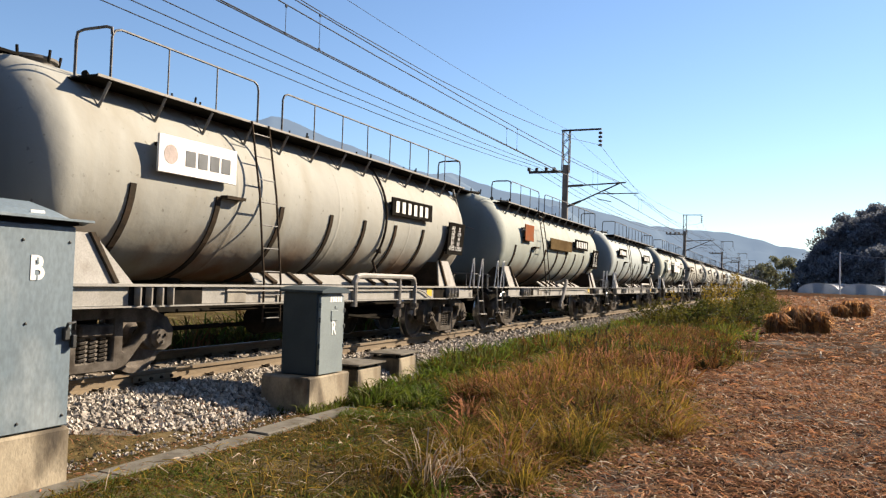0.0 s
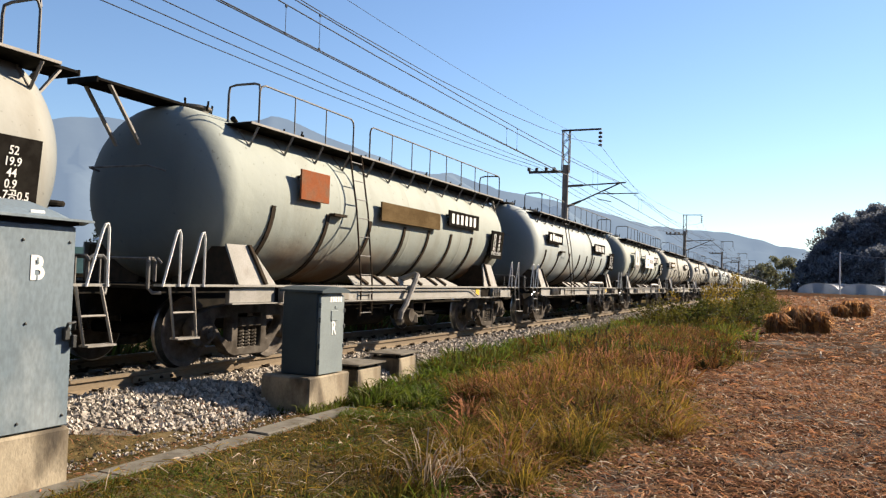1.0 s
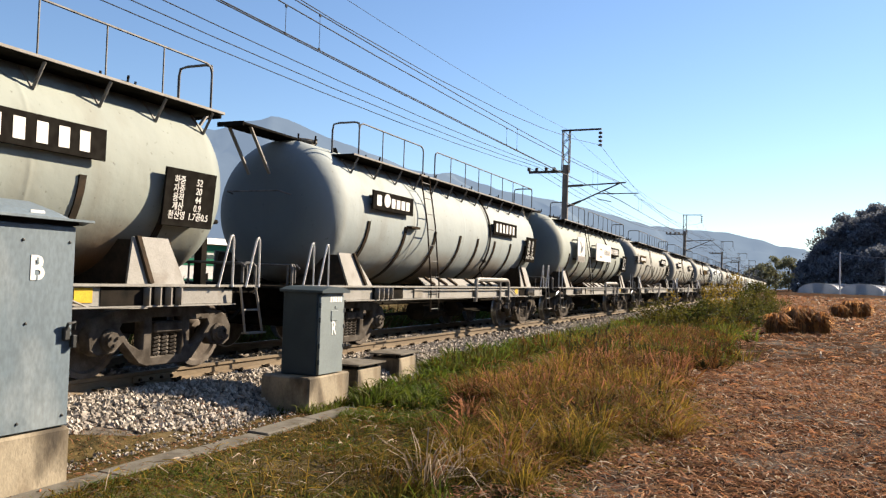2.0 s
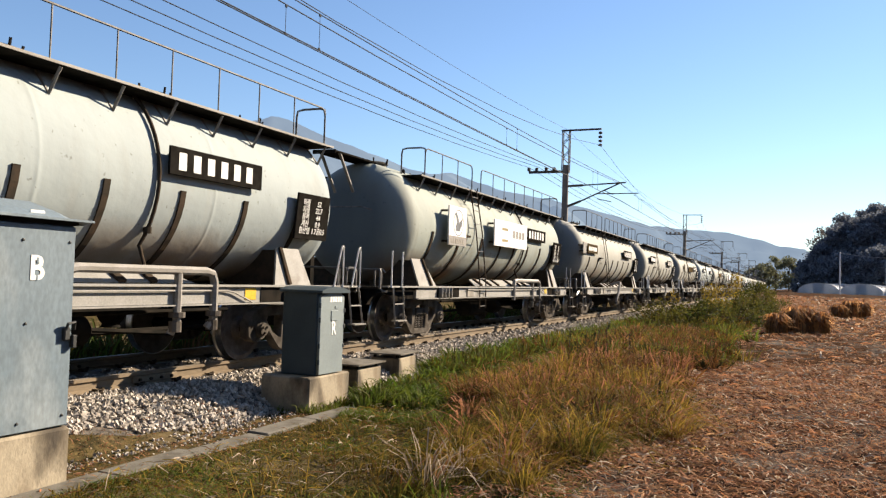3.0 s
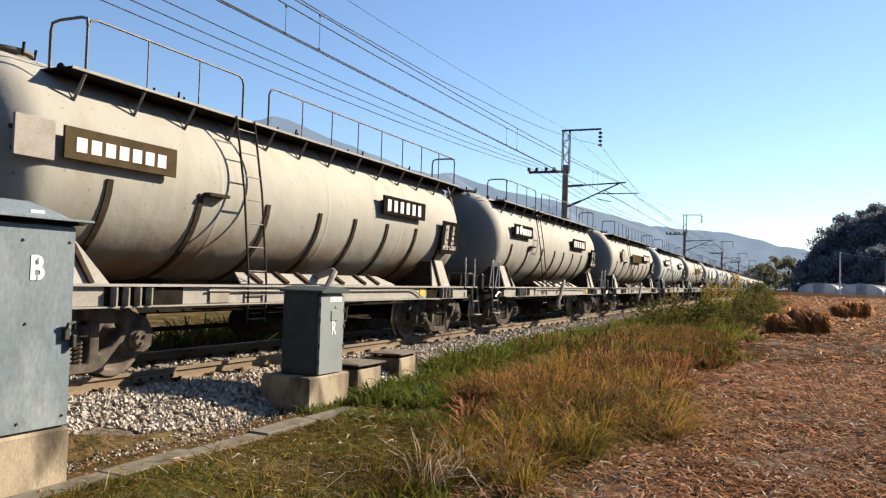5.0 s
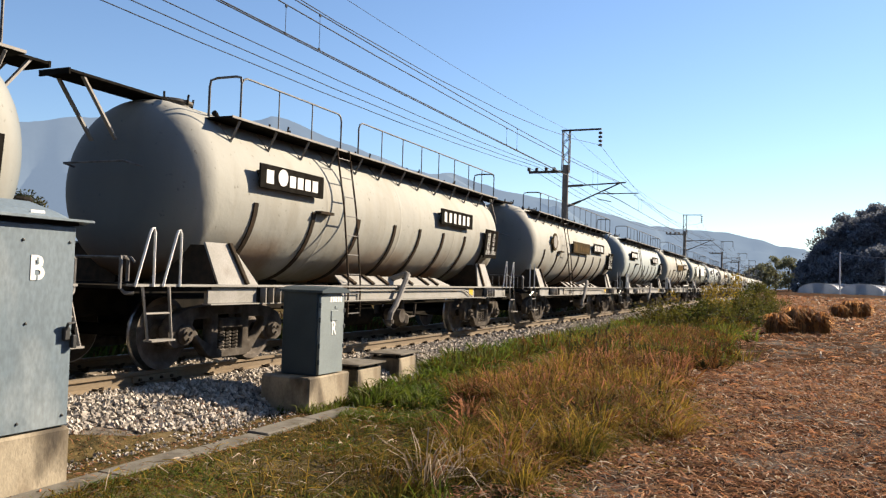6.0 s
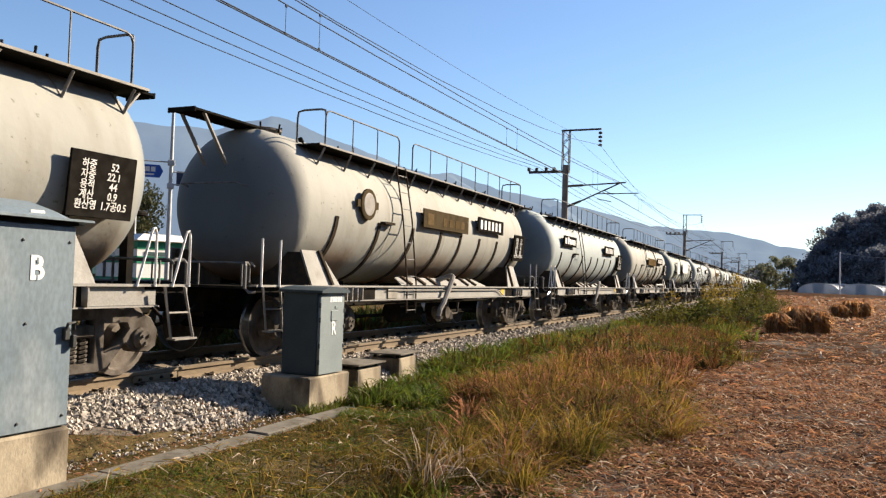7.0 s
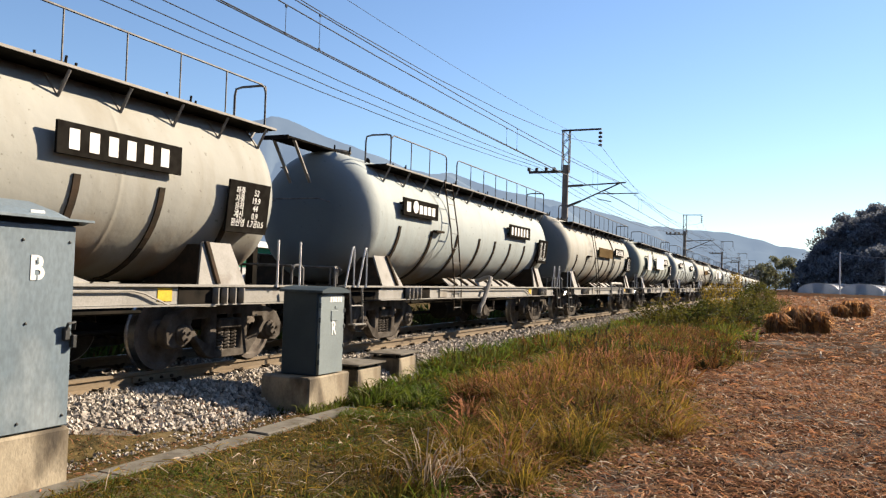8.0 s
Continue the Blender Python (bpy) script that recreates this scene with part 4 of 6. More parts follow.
def bird_board(w):
    o = board(w, -3.8, -2.85, 1.86, 2.66, WHITE, "white square board with a grey emblem", 1.34)
    part("emblem", lathe(bmesh.new(), [(1.341, 0.27), (1.343, 0.27), (1.343, 0.255), (1.341, 0.255)], "x", 32, (0, -3.3, 2.33), True), EMBLEM, o)
    bm = plate([(-3.42, 2.16), (-3.24, 2.16), (-3.14, 2.27), (-3.08, 2.44), (-3.22, 2.36), (-3.27, 2.34), (-3.35, 2.46), (-3.42, 2.54), (-3.5, 2.5), (-3.43, 2.44), (-3.38, 2.34), (-3.44, 2.25)], [], 1.341, 1.3435)
    part("emblem", bm, EMBLEM, o)
    part("footer", box(bmesh.new(), 1.341, 1.344, -3.8, -2.85, 1.862, 2.05), PALE, o)
    bars(o, -3.7, -2.95, 1.9, 2.0, 6, FRAME, 1.3435, 0.35)


def wagon_signs(i, w):
    number_board(w)
    data_board(w, {1: "19.9", 3: "22.7", 4: "20", 6: "22.1", 7: "19.9"}.get(i, "20"))
    if i == 1:
        o = board(w, -3.95, -2.6, 2.26, 2.68, WHITE, "white name board with grey writing", 1.27)
        bars(o, -3.52, -2.68, 2.37, 2.55, 4, EMBLEM, 1.27, 0.22)
        part("emblem", lathe(bmesh.new(), [(1.271, 0.11), (1.273, 0.11)], "x", 16, (0, -3.76, 2.47)), EMBLEM_RED, o)
    elif i == 2:
        board(w, -3.68, -2.92, 2.24, 2.67, RUSTY, "bare rust-red steel board")
        board(w, -1.22, 1.27, 2.13, 2.45, BROWN, "long bare brown weathered board")
    elif i in (3, 6, 8, 11, 14):
        o = board(w, -4.25, -2.7, 2.3, 2.62, BLACK, "black name board with white shapes")
        bars(o, -4.12, -3.92, 2.37, 2.55, 1, WHITE, 1.26, 0.2)
        part("emblem", lathe(bmesh.new(), [(1.261, 0.115), (1.264, 0.115)], "x", 20, (0, -3.74, 2.48)), WHITE, o)
        bars(o, -3.58, -2.82, 2.37, 2.53, 4, WHITE, 1.26, 0.26)
    elif i == 4:
        bird_board(w)
        o = board(w, -1.08, 1.42, 1.98, 2.6, WHITE, "wide white board with faded shapes", 1.34)
        bars(o, -0.55, -0.1, 2.37, 2.43, 1, BROWNISH, 1.34, 0.05)
        bars(o, -0.55, -0.1, 2.1, 2.16, 1, BROWNISH, 1.34, 0.05)
        bars(o, 0.25, 1.25, 2.22, 2.4, 4, PALE, 1.34, 0.3)
    elif i == 5:
        o = board(w, -4.86, -3.33, 2.22, 2.535, OLIVE, "olive name board with white writing")
        bars(o, -4.72, -3.45, 2.3, 2.44, 7, WHITE, 1.26, 0.3)
        board(w, -5.37, -4.93, 2.18, 2.56, PALE, "small pale square board", 1.22)
    elif i == 7:
        round_badge(w)
        o = board(w, -1.18, 1.12, 2.14, 2.5, OLIVE, "dark brown name board with faded writing")
        bars(o, -1.0, -0.7, 2.2, 2.42, 1, BROWN, 1.26, 0.05)
        bars(o, -0.25, 1.0, 2.22, 2.38, 4, BROWN, 1.26, 0.4)
    elif i in (10, 13, 16):
        board(w, -3.8, -2.85, 1.9, 2.66, WHITE, "white square board", 1.32)
        board(w, -1.08, 1.42, 2.0, 2.6, WHITE, "wide white board", 1.32)
    elif i:
        board(w, -1.2, 1.2, 2.14, 2.48, BROWN, "long weathered brown board")


repainted = {}
for i, w in enumerate(wagons):
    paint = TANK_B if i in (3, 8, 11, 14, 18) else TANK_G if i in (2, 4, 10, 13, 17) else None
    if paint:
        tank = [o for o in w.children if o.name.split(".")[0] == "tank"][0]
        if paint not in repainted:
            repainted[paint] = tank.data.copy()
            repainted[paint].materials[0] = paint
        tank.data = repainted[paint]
    wagon_signs(i, w)
for i, w in enumerate(wagons):
    (pipe_frame if i in (1, 3, 4, 9, 12, 17) else pipe_slant)(w)
    hand_holds(w, i in (1, 2, 3, 6, 8, 11, 12, 14, 18))
    if i in (1, 3, 4, 9, 17):
        vent_pipe(w)


# ---- trackside cabinets ----
def build_cabinet_b():
    c = thing("signal_cabinet", pose(-5.1, 4.6, 0), "large grey painted steel trackside cabinet lettered B on concrete", "signal cabinet", "trackside cabinets")
    part("body", box(bmesh.new(), -0.6, -0.015, -1.0, 0, -0.04, 1.5, 0.008), GREYBOX, c)
    d = part("door", box(bmesh.new(), -0.013, 0.012, -0.97, -0.004, -0.03, 1.49, 0.006), GREYBOX, c, "grey steel door, slightly streaked")
    for y, z in ((-0.06, 1.37), (-0.47, 1.37), (-0.42, 0.76), (-0.06, 0.05), (-0.45, 0.04), (-0.85, 0.76)):
        b = lathe(bmesh.new(), [(0.012, 0.012), (0.02, 0.010), (0.022, 0.004)], "x", 8, (0, y, z))
        part("rivet", b, LOCK, d)
    bm = letters("B", 0.25, 0.002, 1, 0.007)
    bmesh.ops.transform(bm, matrix=Matrix.Translation((0.0145, -0.345, 1.16)) @ Matrix(((0, 0, 1, 0), (0.92, 0, 0, 0), (0, 1, 0, 0), (0, 0, 0, 1))), verts=bm.verts)
    stencil = part("letter", bm, WHITE, d, "white stencilled letter B")
    for z in (1.095, 1.225):
        part("stencil_bridge", box(bmesh.new(), 0.0165, 0.0178, -0.350, -0.334, z - 0.02, z + 0.02), GREYBOX, stencil)
    bm = box(bmesh.new(), 0.012, 0.05, -0.1, -0.045, 0.62, 0.72, 0.008)
    tube(bm, [(0.04, -0.08, 0.7), (0.06, -0.08, 0.75), (0.06, -0.02, 0.76), (0.03, 0.0, 0.7)], 0.012, 6)
    box(bm, 0.02, 0.06, -0.03, 0.01, 0.56, 0.66, 0.006)
    lock = part("latch", bm, LOCK, d, "dark hasp with a hanging padlock")
    bm = bmesh.new()
    prof = [(0.09, 1.53), (0.09, 1.548), (-0.02, 1.60), (-0.3, 1.68), (-0.58, 1.60), (-0.69, 1.548), (-0.69, 1.53)]
    rings = [[bm.verts.new((x, y, z if k in (1, 2) or i in (0, 6, 1, 5) else z - 0.09)) for i, (x, z) in enumerate(prof)] for k, y in enumerate((-1.1, -0.85, -0.18, 0.1))]
    for a, e in zip(rings, rings[1:]):
        for k in range(7):
            bm.faces.new((a[k], a[(k + 1) % 7], e[(k + 1) % 7], e[k]))
    bm.faces.new(rings[0][::-1]), bm.faces.new(rings[-1])
    bmesh.ops.recalc_face_normals(bm, faces=bm.faces)
    rf = part("roof", bm, GREYBOX, c, "grey sheet steel roof with a wide eave")
    part("sticker", box(bmesh.new(), 0.035, 0.04, -0.44, -0.32, 1.562, 1.592), WHITE, rf)
    bm = box(bmesh.new(), -0.62, 0.03, -1.02, 0.0, 1.5, 1.532)
    part("roof_gap", bm, BLACK, c)
    f = link_mesh("cabinet_plinth", box(bmesh.new(), -0.68, 0.025, -1.1, 0.02, -0.62, -0.045, 0.02), CONCRETE)
    f.matrix_basis = pose(-5.1, 4.6, 0)
    tagged(f, "weathered concrete plinth under the large grey cabinet", "plinth", "cabinet plinths")


def build_cabinet_r():
    c = thing("signal_cabinet", pose(-5.33, 8.53, 0), "small blue-grey steel trackside cabinet lettered R on concrete", "signal cabinet", "trackside cabinets")
    part("body", box(bmesh.new(), -0.52, -0.02, 0.0, 0.6, -0.07, 0.96, 0.01), TEALBOX_SHADED, c)
    bm = plate([(0.03, -0.055), (0.59, -0.055), (0.59, 0.9), (0.5, 0.945), (0.3, 0.965), (0.12, 0.945), (0.03, 0.9)], [], -0.02, 0.02, 0.004)
    d = part("door", bm, DOORGREY_LIT, c, "grey door with an arched top, in a sunlit tone")
    bm = letters("R", 0.24, 0.002, 1, 0.004)
    bmesh.ops.transform(bm, matrix=Matrix.Translation((0.0225, 0.345, 0.50)) @ Matrix(((0, 0, 1, 0), (0.75, 0, 0, 0), (0, 1, 0, 0), (0, 0, 0, 1))), verts=bm.verts)
    part("letter", bm, WHITE, d, "white painted letter R")
    for k in range(5):
        part("marking", box(bmesh.new(), 0.02, 0.023, 0.24 + 0.06 * k, 0.285 + 0.06 * k, 0.84, 0.905), WHITE, d)
    part("name_plate", box(bmesh.new(), 0.02, 0.03, 0.27, 0.42, 0.60, 0.73, 0.004), DOORGREY_LIT, d)
    part("name_plate", box(bmesh.new(), 0.02, 0.028, 0.36, 0.43, 0.75, 0.79, 0.003), DOORGREY_LIT, d)
    for z in (0.1, 0.3, 0.62, 0.8):
        part("hinge", lathe(bmesh.new(), [(z - 0.03, 0.014), (z + 0.03, 0.014)], "z", 8, (0.02, 0.012, 0)), TEALBOX_SHADED, d)
    for z in (0.25, 0.5, 0.7):
        part("latch", box(bmesh.new(), 0.0, 0.03, 0.585, 0.615, z, z + 0.05, 0.004), LOCK, d)
    bm = bmesh.new()
    prof = [(-0.03, 0.955), (-0.03, 0.985), (0.1, 1.02), (0.3, 1.035), (0.5, 1.02), (0.65, 0.985), (0.65, 0.955)]
    rings = [[bm.verts.new((x, y, z)) for y, z in prof] for x in (-0.56, 0.07)]
    for k in range(7):
        bm.faces.new((rings[0][k], rings[0][(k + 1) % 7], rings[1][(k + 1) % 7], rings[1][k]))
    bm.faces.new(rings[0][::-1]), bm.faces.new(rings[1])
    bmesh.ops.recalc_face_normals(bm, faces=bm.faces)
    part("roof", bm, TEALBOX_SHADED, c, "thin curved sheet steel roof")
    f = link_mesh("cabinet_plinth", box(bmesh.new(), -0.67, 0.03, -0.2, 0.78, -0.6, -0.075, 0.02), CONCRETE)
    f.matrix_basis = pose(-5.33, 8.53, 0)
    tagged(f, "stained concrete plinth under the small blue-grey cabinet", "plinth", "cabinet plinths")


def build_pits():
    for x, y, w, l, z, t in ((-5.62, 10.1, 0.5, 0.72, -0.16, 0), (-5.78, 11.75, 0.5, 0.75, -0.14, 4)):
        p = thing("cable_pit", pose(x, y, 0, 0, 0, t), "low concrete cable box with a thin steel lid", "cable box", "cable boxes")
        part("body", box(bmesh.new(), -w, 0, 0, l, -0.6, z, 0.015), CONCRETE, p)
        lid = part("lid", box(bmesh.new(), -w - 0.06, 0.05, -0.06, l + 0.06, z + 0.05, z + 0.075, 0.004), KERB, p, "thin grey lid on short legs")
        for a in (-w + 0.05, -0.06):
            for c in (0.06, l - 0.06):
                part("lid_leg", box(bmesh.new(), a - 0.02, a + 0.02, c - 0.02, c + 0.02, z, z + 0.05), DARK, lid)


def build_kerb():
    rng = random.Random(3)
    k0 = thing("kerb", pose(0, 0, 0), "low concrete cable trough lids along the ballast edge", "kerb", kind="structure")
    bm0 = box(bmesh.new(), -0.13, 0.13, 0, 0.97, -0.1, 0, 0.012)
    first = part("trough_lid", bm0, KERB, k0)
    first.location = (-4.98, 1.0, -0.455)
    for i in range(1, 8):
        o = first.copy()
        scene.collection.objects.link(o)
        o.location = (-4.98 + rng.uniform(-0.015, 0.015), 1.0 + i * 0.985, -0.458 + rng.uniform(-0.02, 0.008) - (0.006 * max(i - 6, 0)))
        o.rotation_euler = (rng.uniform(-0.01, 0.01), rng.uniform(-0.05, 0.05), rng.uniform(-0.03, 0.03))


build_cabinet_b()
build_cabinet_r()
build_pits()
build_kerb()


# ---- overhead line ----
MAST_X = -10.3
MASTS = (-11.0, 39.0, 89.0, 141.0, 190.0, 240.0, 290.0, 340.0)


def build_mast(y, detail=True):
    m = thing("line_mast", pose(MAST_X, y, 0), "tall overhead line mast of concrete and lattice steel", "line mast", "overhead line masts")
    part("post", lathe(bmesh.new(), [(-0.6, 0.19), (7.0, 0.15)], "z", 14), MASTPALE, m, "round pale concrete post", True)
    bm = bmesh.new()
    for x in (-0.17, 0.17):
        for yy in (-0.12, 0.12):
            tube(bm, [(x, yy, 6.6), (x, yy, 8.75)], 0.03, 4)
    for k in range(5):
        z = 7.05 + 0.34 * k
        s = 1 if k % 2 else -1
        for yy in (-0.12, 0.12):
            tube(bm, [(-0.17 * s, yy, z), (0.17 * s, yy, z + 0.34)], 0.018, 4)
    part("lattice_head", bm, MAST, m, "dark steel lattice extension")
    bm = box(bmesh.new(), -0.25, 1.75, -0.05, 0.05, 8.7, 8.78)
    top = part("top_arm", bm, MAST, m)
    for k in range(4):
        part("insulator", lathe(bmesh.new(), [(8.62 - 0.2 * k, 0.03), (8.58 - 0.2 * k, 0.1), (8.52 - 0.2 * k, 0.1), (8.48 - 0.2 * k, 0.03)], "z", 10, (1.7, 0, 0)), MAST, top)
    bm = box(bmesh.new(), -1.9, 0.2, -0.06, 0.06, 6.62, 6.74)
    side = part("feeder_arm", bm, MAST, m)
    for x in FEEDERS:
        b = bmesh.new()
        tube(b, [(x - MAST_X, 0, 6.74), (x - MAST_X, 0, 6.9)], 0.09, 8)
        part("insulator", b, MAST, side)
    bm = bmesh.new()
    tube(bm, [(0.15, 0, 5.95), (0.9, 0, 5.98)], 0.06, 8)
    tube(bm, [(0.9, 0, 5.98), (3.0, 0, 6.08)], 0.035, 6)
    tube(bm, [(0.15, 0, 4.95), (0.8, 0, 5.2)], 0.06, 8)
    tube(bm, [(0.8, 0, 5.2), (2.7, 0, 6.05)], 0.035, 6)
    tube(bm, [(1.6, 0, 5.55), (3.6, 0, 5.55)], 0.025, 6)
    tube(bm, [(1.9, 0, 5.72), (2.4, 0, 5.5)], 0.02, 6)
    tube(bm, [(1.6, 0, 5.3), (2.3, 0, 5.15)], 0.02, 6)
    part("cantilever", bm, MAST, m, "hinged cantilever carrying the contact wire")


FEEDERS = (-12.2, -11.8, -11.3, -10.9)


def hang(name, label, x, z, sag, mat=WIRE, r=0.009, parent=None):
    """A wire from mast to mast that sags in each span."""
    bm = bmesh.new()
    pts = []
    for a, c in zip(MASTS, MASTS[1:]):
        for k in range(10):
            t = k / 10
            pts.append((x, a + (c - a) * t, z - sag * 4 * t * (1 - t)))
    pts.append((x, MASTS[-1], z))
    tube(bm, pts, r, 5)
    return tagged(link_mesh(name, bm, mat), label, "overhead wire", "overhead wires", "structure")


for y in MASTS[1:]:
    build_mast(y)
build_mast(MASTS[0])
for x, z, sag in ((-12.2, 6.93, 0.63), (-11.7, 6.93, 0.6), (-11.3, 6.93, 0.5)):
    hang("feeder_wire", "thin dark feeder wire slung from mast to mast", x, z, sag, r=0.012)
hang("return_wire", "thin dark return wire under the mast arms", MAST_X + 1.7, 7.95, 1.58, r=0.01)
hang("earth_wire", "thin dark earth wire along the mast tops", MAST_X, 8.8, 0.72, r=0.007)
for x, top, sag, low, start in ((TRACK, 6.05, 0.49, 0.18, 10.86), (TRACK - 0.04, 6.12, 0.37, 0.13, 11.95)):
    line = hang("messenger_wire", "thin dark messenger wire with droppers over the track", x, top, sag, r=0.011)
    hang("contact_wire", "thin dark contact wire over the track", x, 5.25, low, r=0.011)
    for k in range(-1, 20):
        y = start + 11.2 * k
        a = max(q for q in MASTS if q <= y)
        c = min(q for q in MASTS if q > y)
        t = (y - a) / (c - a)
        b = bmesh.new()
        za, zb = top - sag * 4 * t * (1 - t), 5.25 - low * 4 * t * (1 - t)
        tube(b, [(x, y, za), (x, y, zb)], 0.005, 4)
        box(b, x - 0.012, x + 0.012, y - 0.02, y + 0.02, za - 0.04, za)
        box(b, x - 0.012, x + 0.012, y - 0.02, y + 0.02, zb, zb + 0.04)
        part("dropper", b, WIRE, line)


# ---- vegetation and litter ----
rng = np.random.default_rng(11)


def blade_mesh(name, base, height, width, lean, bend, mats, index=None):
    """Grass blades: each a tapered strip of two pieces that leans and bends over. All arguments are arrays."""
    n = len(base)
    a = rng.uniform(0, 2 * np.pi, n)
    side = np.stack([np.cos(a), np.sin(a), np.zeros(n)], 1) * (width / 2)[:, None]
    b = a + np.pi / 2 + rng.uniform(-0.8, 0.8, n)
    way = np.stack([np.cos(b), np.sin(b), np.zeros(n)], 1)
    up = np.array([0, 0, 1.0])
    mid = base + up * (height * 0.55)[:, None] + way * (height * lean * 0.5)[:, None]
    tip = base + up * (height * (1 - bend * 0.5))[:, None] + way * (height * (lean + bend))[:, None]
    v = np.stack([base - side, base + side, mid + side * 0.8, mid - side * 0.8, tip], 1).reshape(-1, 3)
    o = np.arange(n) * 5
    quads = np.stack([o, o + 1, o + 2, o + 3], 1)
    tris = np.stack([o + 3, o + 2, o + 4], 1)
    faces = quads.tolist() + tris.tolist()
    idx = None if index is None else np.concatenate([index, index]).astype(np.int32)
    return mesh_stuff(name, v.tolist(), faces, mats, idx)


def field_noise(x, y, s, seed):
    return np.array([noise.noise((a * s, c * s, seed)) for a, c in zip(x, y)])


def on_ground(x, y):
    return np.array([max(ground_z(a, c), bed_z(a) + 0.005 if -6.8 < a < -5.5 else -9) for a, c in zip(x, y)])


def scatter(n, x0, x1, y0, y1, power=1.0):
    x = rng.uniform(x0, x1, n)
    y = y0 + (y1 - y0) * rng.random(n) ** power
    return x, y


def grass(name, label, n, x0, x1, y0, y1, h, w, mats, weights, power=1.4, clump=0.9, keep=-0.15, seed=1.0, lean=(0.05, 0.5), bend=(0.0, 0.5), shape=None):
    x, y = scatter(n, x0, x1, y0, y1, power)
    f = field_noise(x, y, clump, seed) + 0.4 * field_noise(x, y, clump * 3.1, seed + 4)
    ok = (f > keep) & ((np.abs(x + 4.98) > 0.13) | (y > 9))
    if shape is not None:
        ok &= shape(x, y)
    x, y, f = x[ok], y[ok], f[ok]
    m = len(x)
    height = h * (0.45 + 0.75 * rng.random(m)) * (0.7 + 0.7 * np.clip(f, 0, 1))
    tone = field_noise(x, y, 0.7, seed + 9) * 1.2 + rng.uniform(-0.35, 0.35, m)
    cuts = np.quantile(tone, np.cumsum(weights)[:-1]) if len(weights) > 1 else []
    index = np.digitize(tone, cuts)
    far = 1 + np.clip((y - 12) / 25, 0, 2)
    base = np.stack([x, y, on_ground(x, y) - 0.02], 1)
    ob = blade_mesh(name, base, height, w * far * rng.uniform(0.6, 1.3, m), rng.uniform(*lean, m), rng.uniform(*bend, m), mats, index)
    return tagged(ob, label, "grass", kind="stuff")


def edge_x(y):
    """The ragged line where the verge meets the field."""
    return -1.75 + 0.45 * np.sin(y * 0.75) + 0.3 * np.sin(y * 1.9 + 1) + 0.2 * np.sin(y * 4.3)


def tussocks(name, label, count, per, x0, x1, y0, y1, h, w, mats, weights, spread=0.12, arch=(0.2, 1.0), shape=None, power=1.1):
    """Clumps of blades that spring from one foot and arch outwards; each clump keeps mostly to one tone."""
    x, y = scatter(count, x0, x1, y0, y1, power)
    if shape is not None:
        ok = shape(x, y)
        x, y = x[ok], y[ok]
    n = len(x)
    tone = rng.choice(len(mats), n, p=weights)
    size = rng.uniform(0.5, 1.35, n)
    bx, by, sz = np.repeat(x, per), np.repeat(y, per), np.repeat(size, per)
    m = n * per
    a = rng.uniform(0, 2 * np.pi, m)
    q = spread * np.sqrt(rng.random(m)) * sz
    base = np.stack([bx + q * np.cos(a), by + q * np.sin(a), np.repeat(on_ground(x, y), per) - 0.02], 1)
    way = np.stack([np.cos(a), np.sin(a), np.zeros(m)], 1) + np.stack([rng.normal(0, 0.35, m), rng.normal(0, 0.35, m), np.zeros(m)], 1)
    hh = h * sz * rng.uniform(0.45, 1.15, m)
    lean = rng.uniform(*arch, m) * (0.35 + 0.65 * q / (spread * sz))
    far = 1 + np.clip((by - 12) / 25, 0, 2)
    wd = w * rng.uniform(0.6, 1.3, m) * far
    t = rng.uniform(0, 2 * np.pi, m)
    side = np.stack([np.cos(t), np.sin(t), np.zeros(m)], 1) * (wd / 2)[:, None]
    up = np.array([0, 0, 1.0])
    p1 = base + up * (hh * 0.5)[:, None] + way * (hh * lean * 0.25)[:, None]
    p2 = base + up * (hh * (0.9 - 0.2 * lean))[:, None] + way * (hh * lean * 0.7)[:, None]
    p3 = base + up * (hh * (1.0 - 0.55 * lean))[:, None] + way * (hh * lean * 1.25)[:, None]
    v = np.stack([base - side, base + side, p1 + side, p1 - side, p2 + side * 0.75, p2 - side * 0.75, p3], 1).reshape(-1, 3)
    o = np.arange(m) * 7
    quads = np.concatenate([np.stack([o, o + 1, o + 2, o + 3], 1), np.stack([o + 3, o + 2, o + 4, o + 5], 1)])
    tris = np.stack([o + 5, o + 4, o + 6], 1)
    stray = rng.random(m) < 0.18
    idx = np.where(stray, rng.integers(0, len(mats), m), np.repeat(tone, per))
    ob = mesh_stuff(name, v.tolist(), quads.tolist() + tris.tolist(), mats, np.concatenate([idx, idx, idx]).astype(np.int32))
    return tagged(ob, label, "grass", kind="stuff")


# short worn verge grass beside the kerb
grass("verge_grass", "short olive and straw-coloured grass along the verge", 60000, -4.9, -1.5, 3.0, 14, 0.10, 0.010, [OLIVEGRASS, DRYGRASS, GRASS, RUSTGRASS], (0.38, 0.2, 0.38, 0.04), 1.1, 0.8, -0.7, 2.0, (0.3, 1.4), (0.2, 0.9))
grass("trackside_weeds", "small weeds and dry grass between ballast and kerb", 4200, -6.0, -4.95, 3.2, 12, 0.06, 0.010, [OLIVEGRASS, RUSTGRASS, DRYGRASS], (0.4, 0.25, 0.35), 1.1, 1.6, -0.1, 3.3, (0.3, 1.4), (0.2, 0.9))
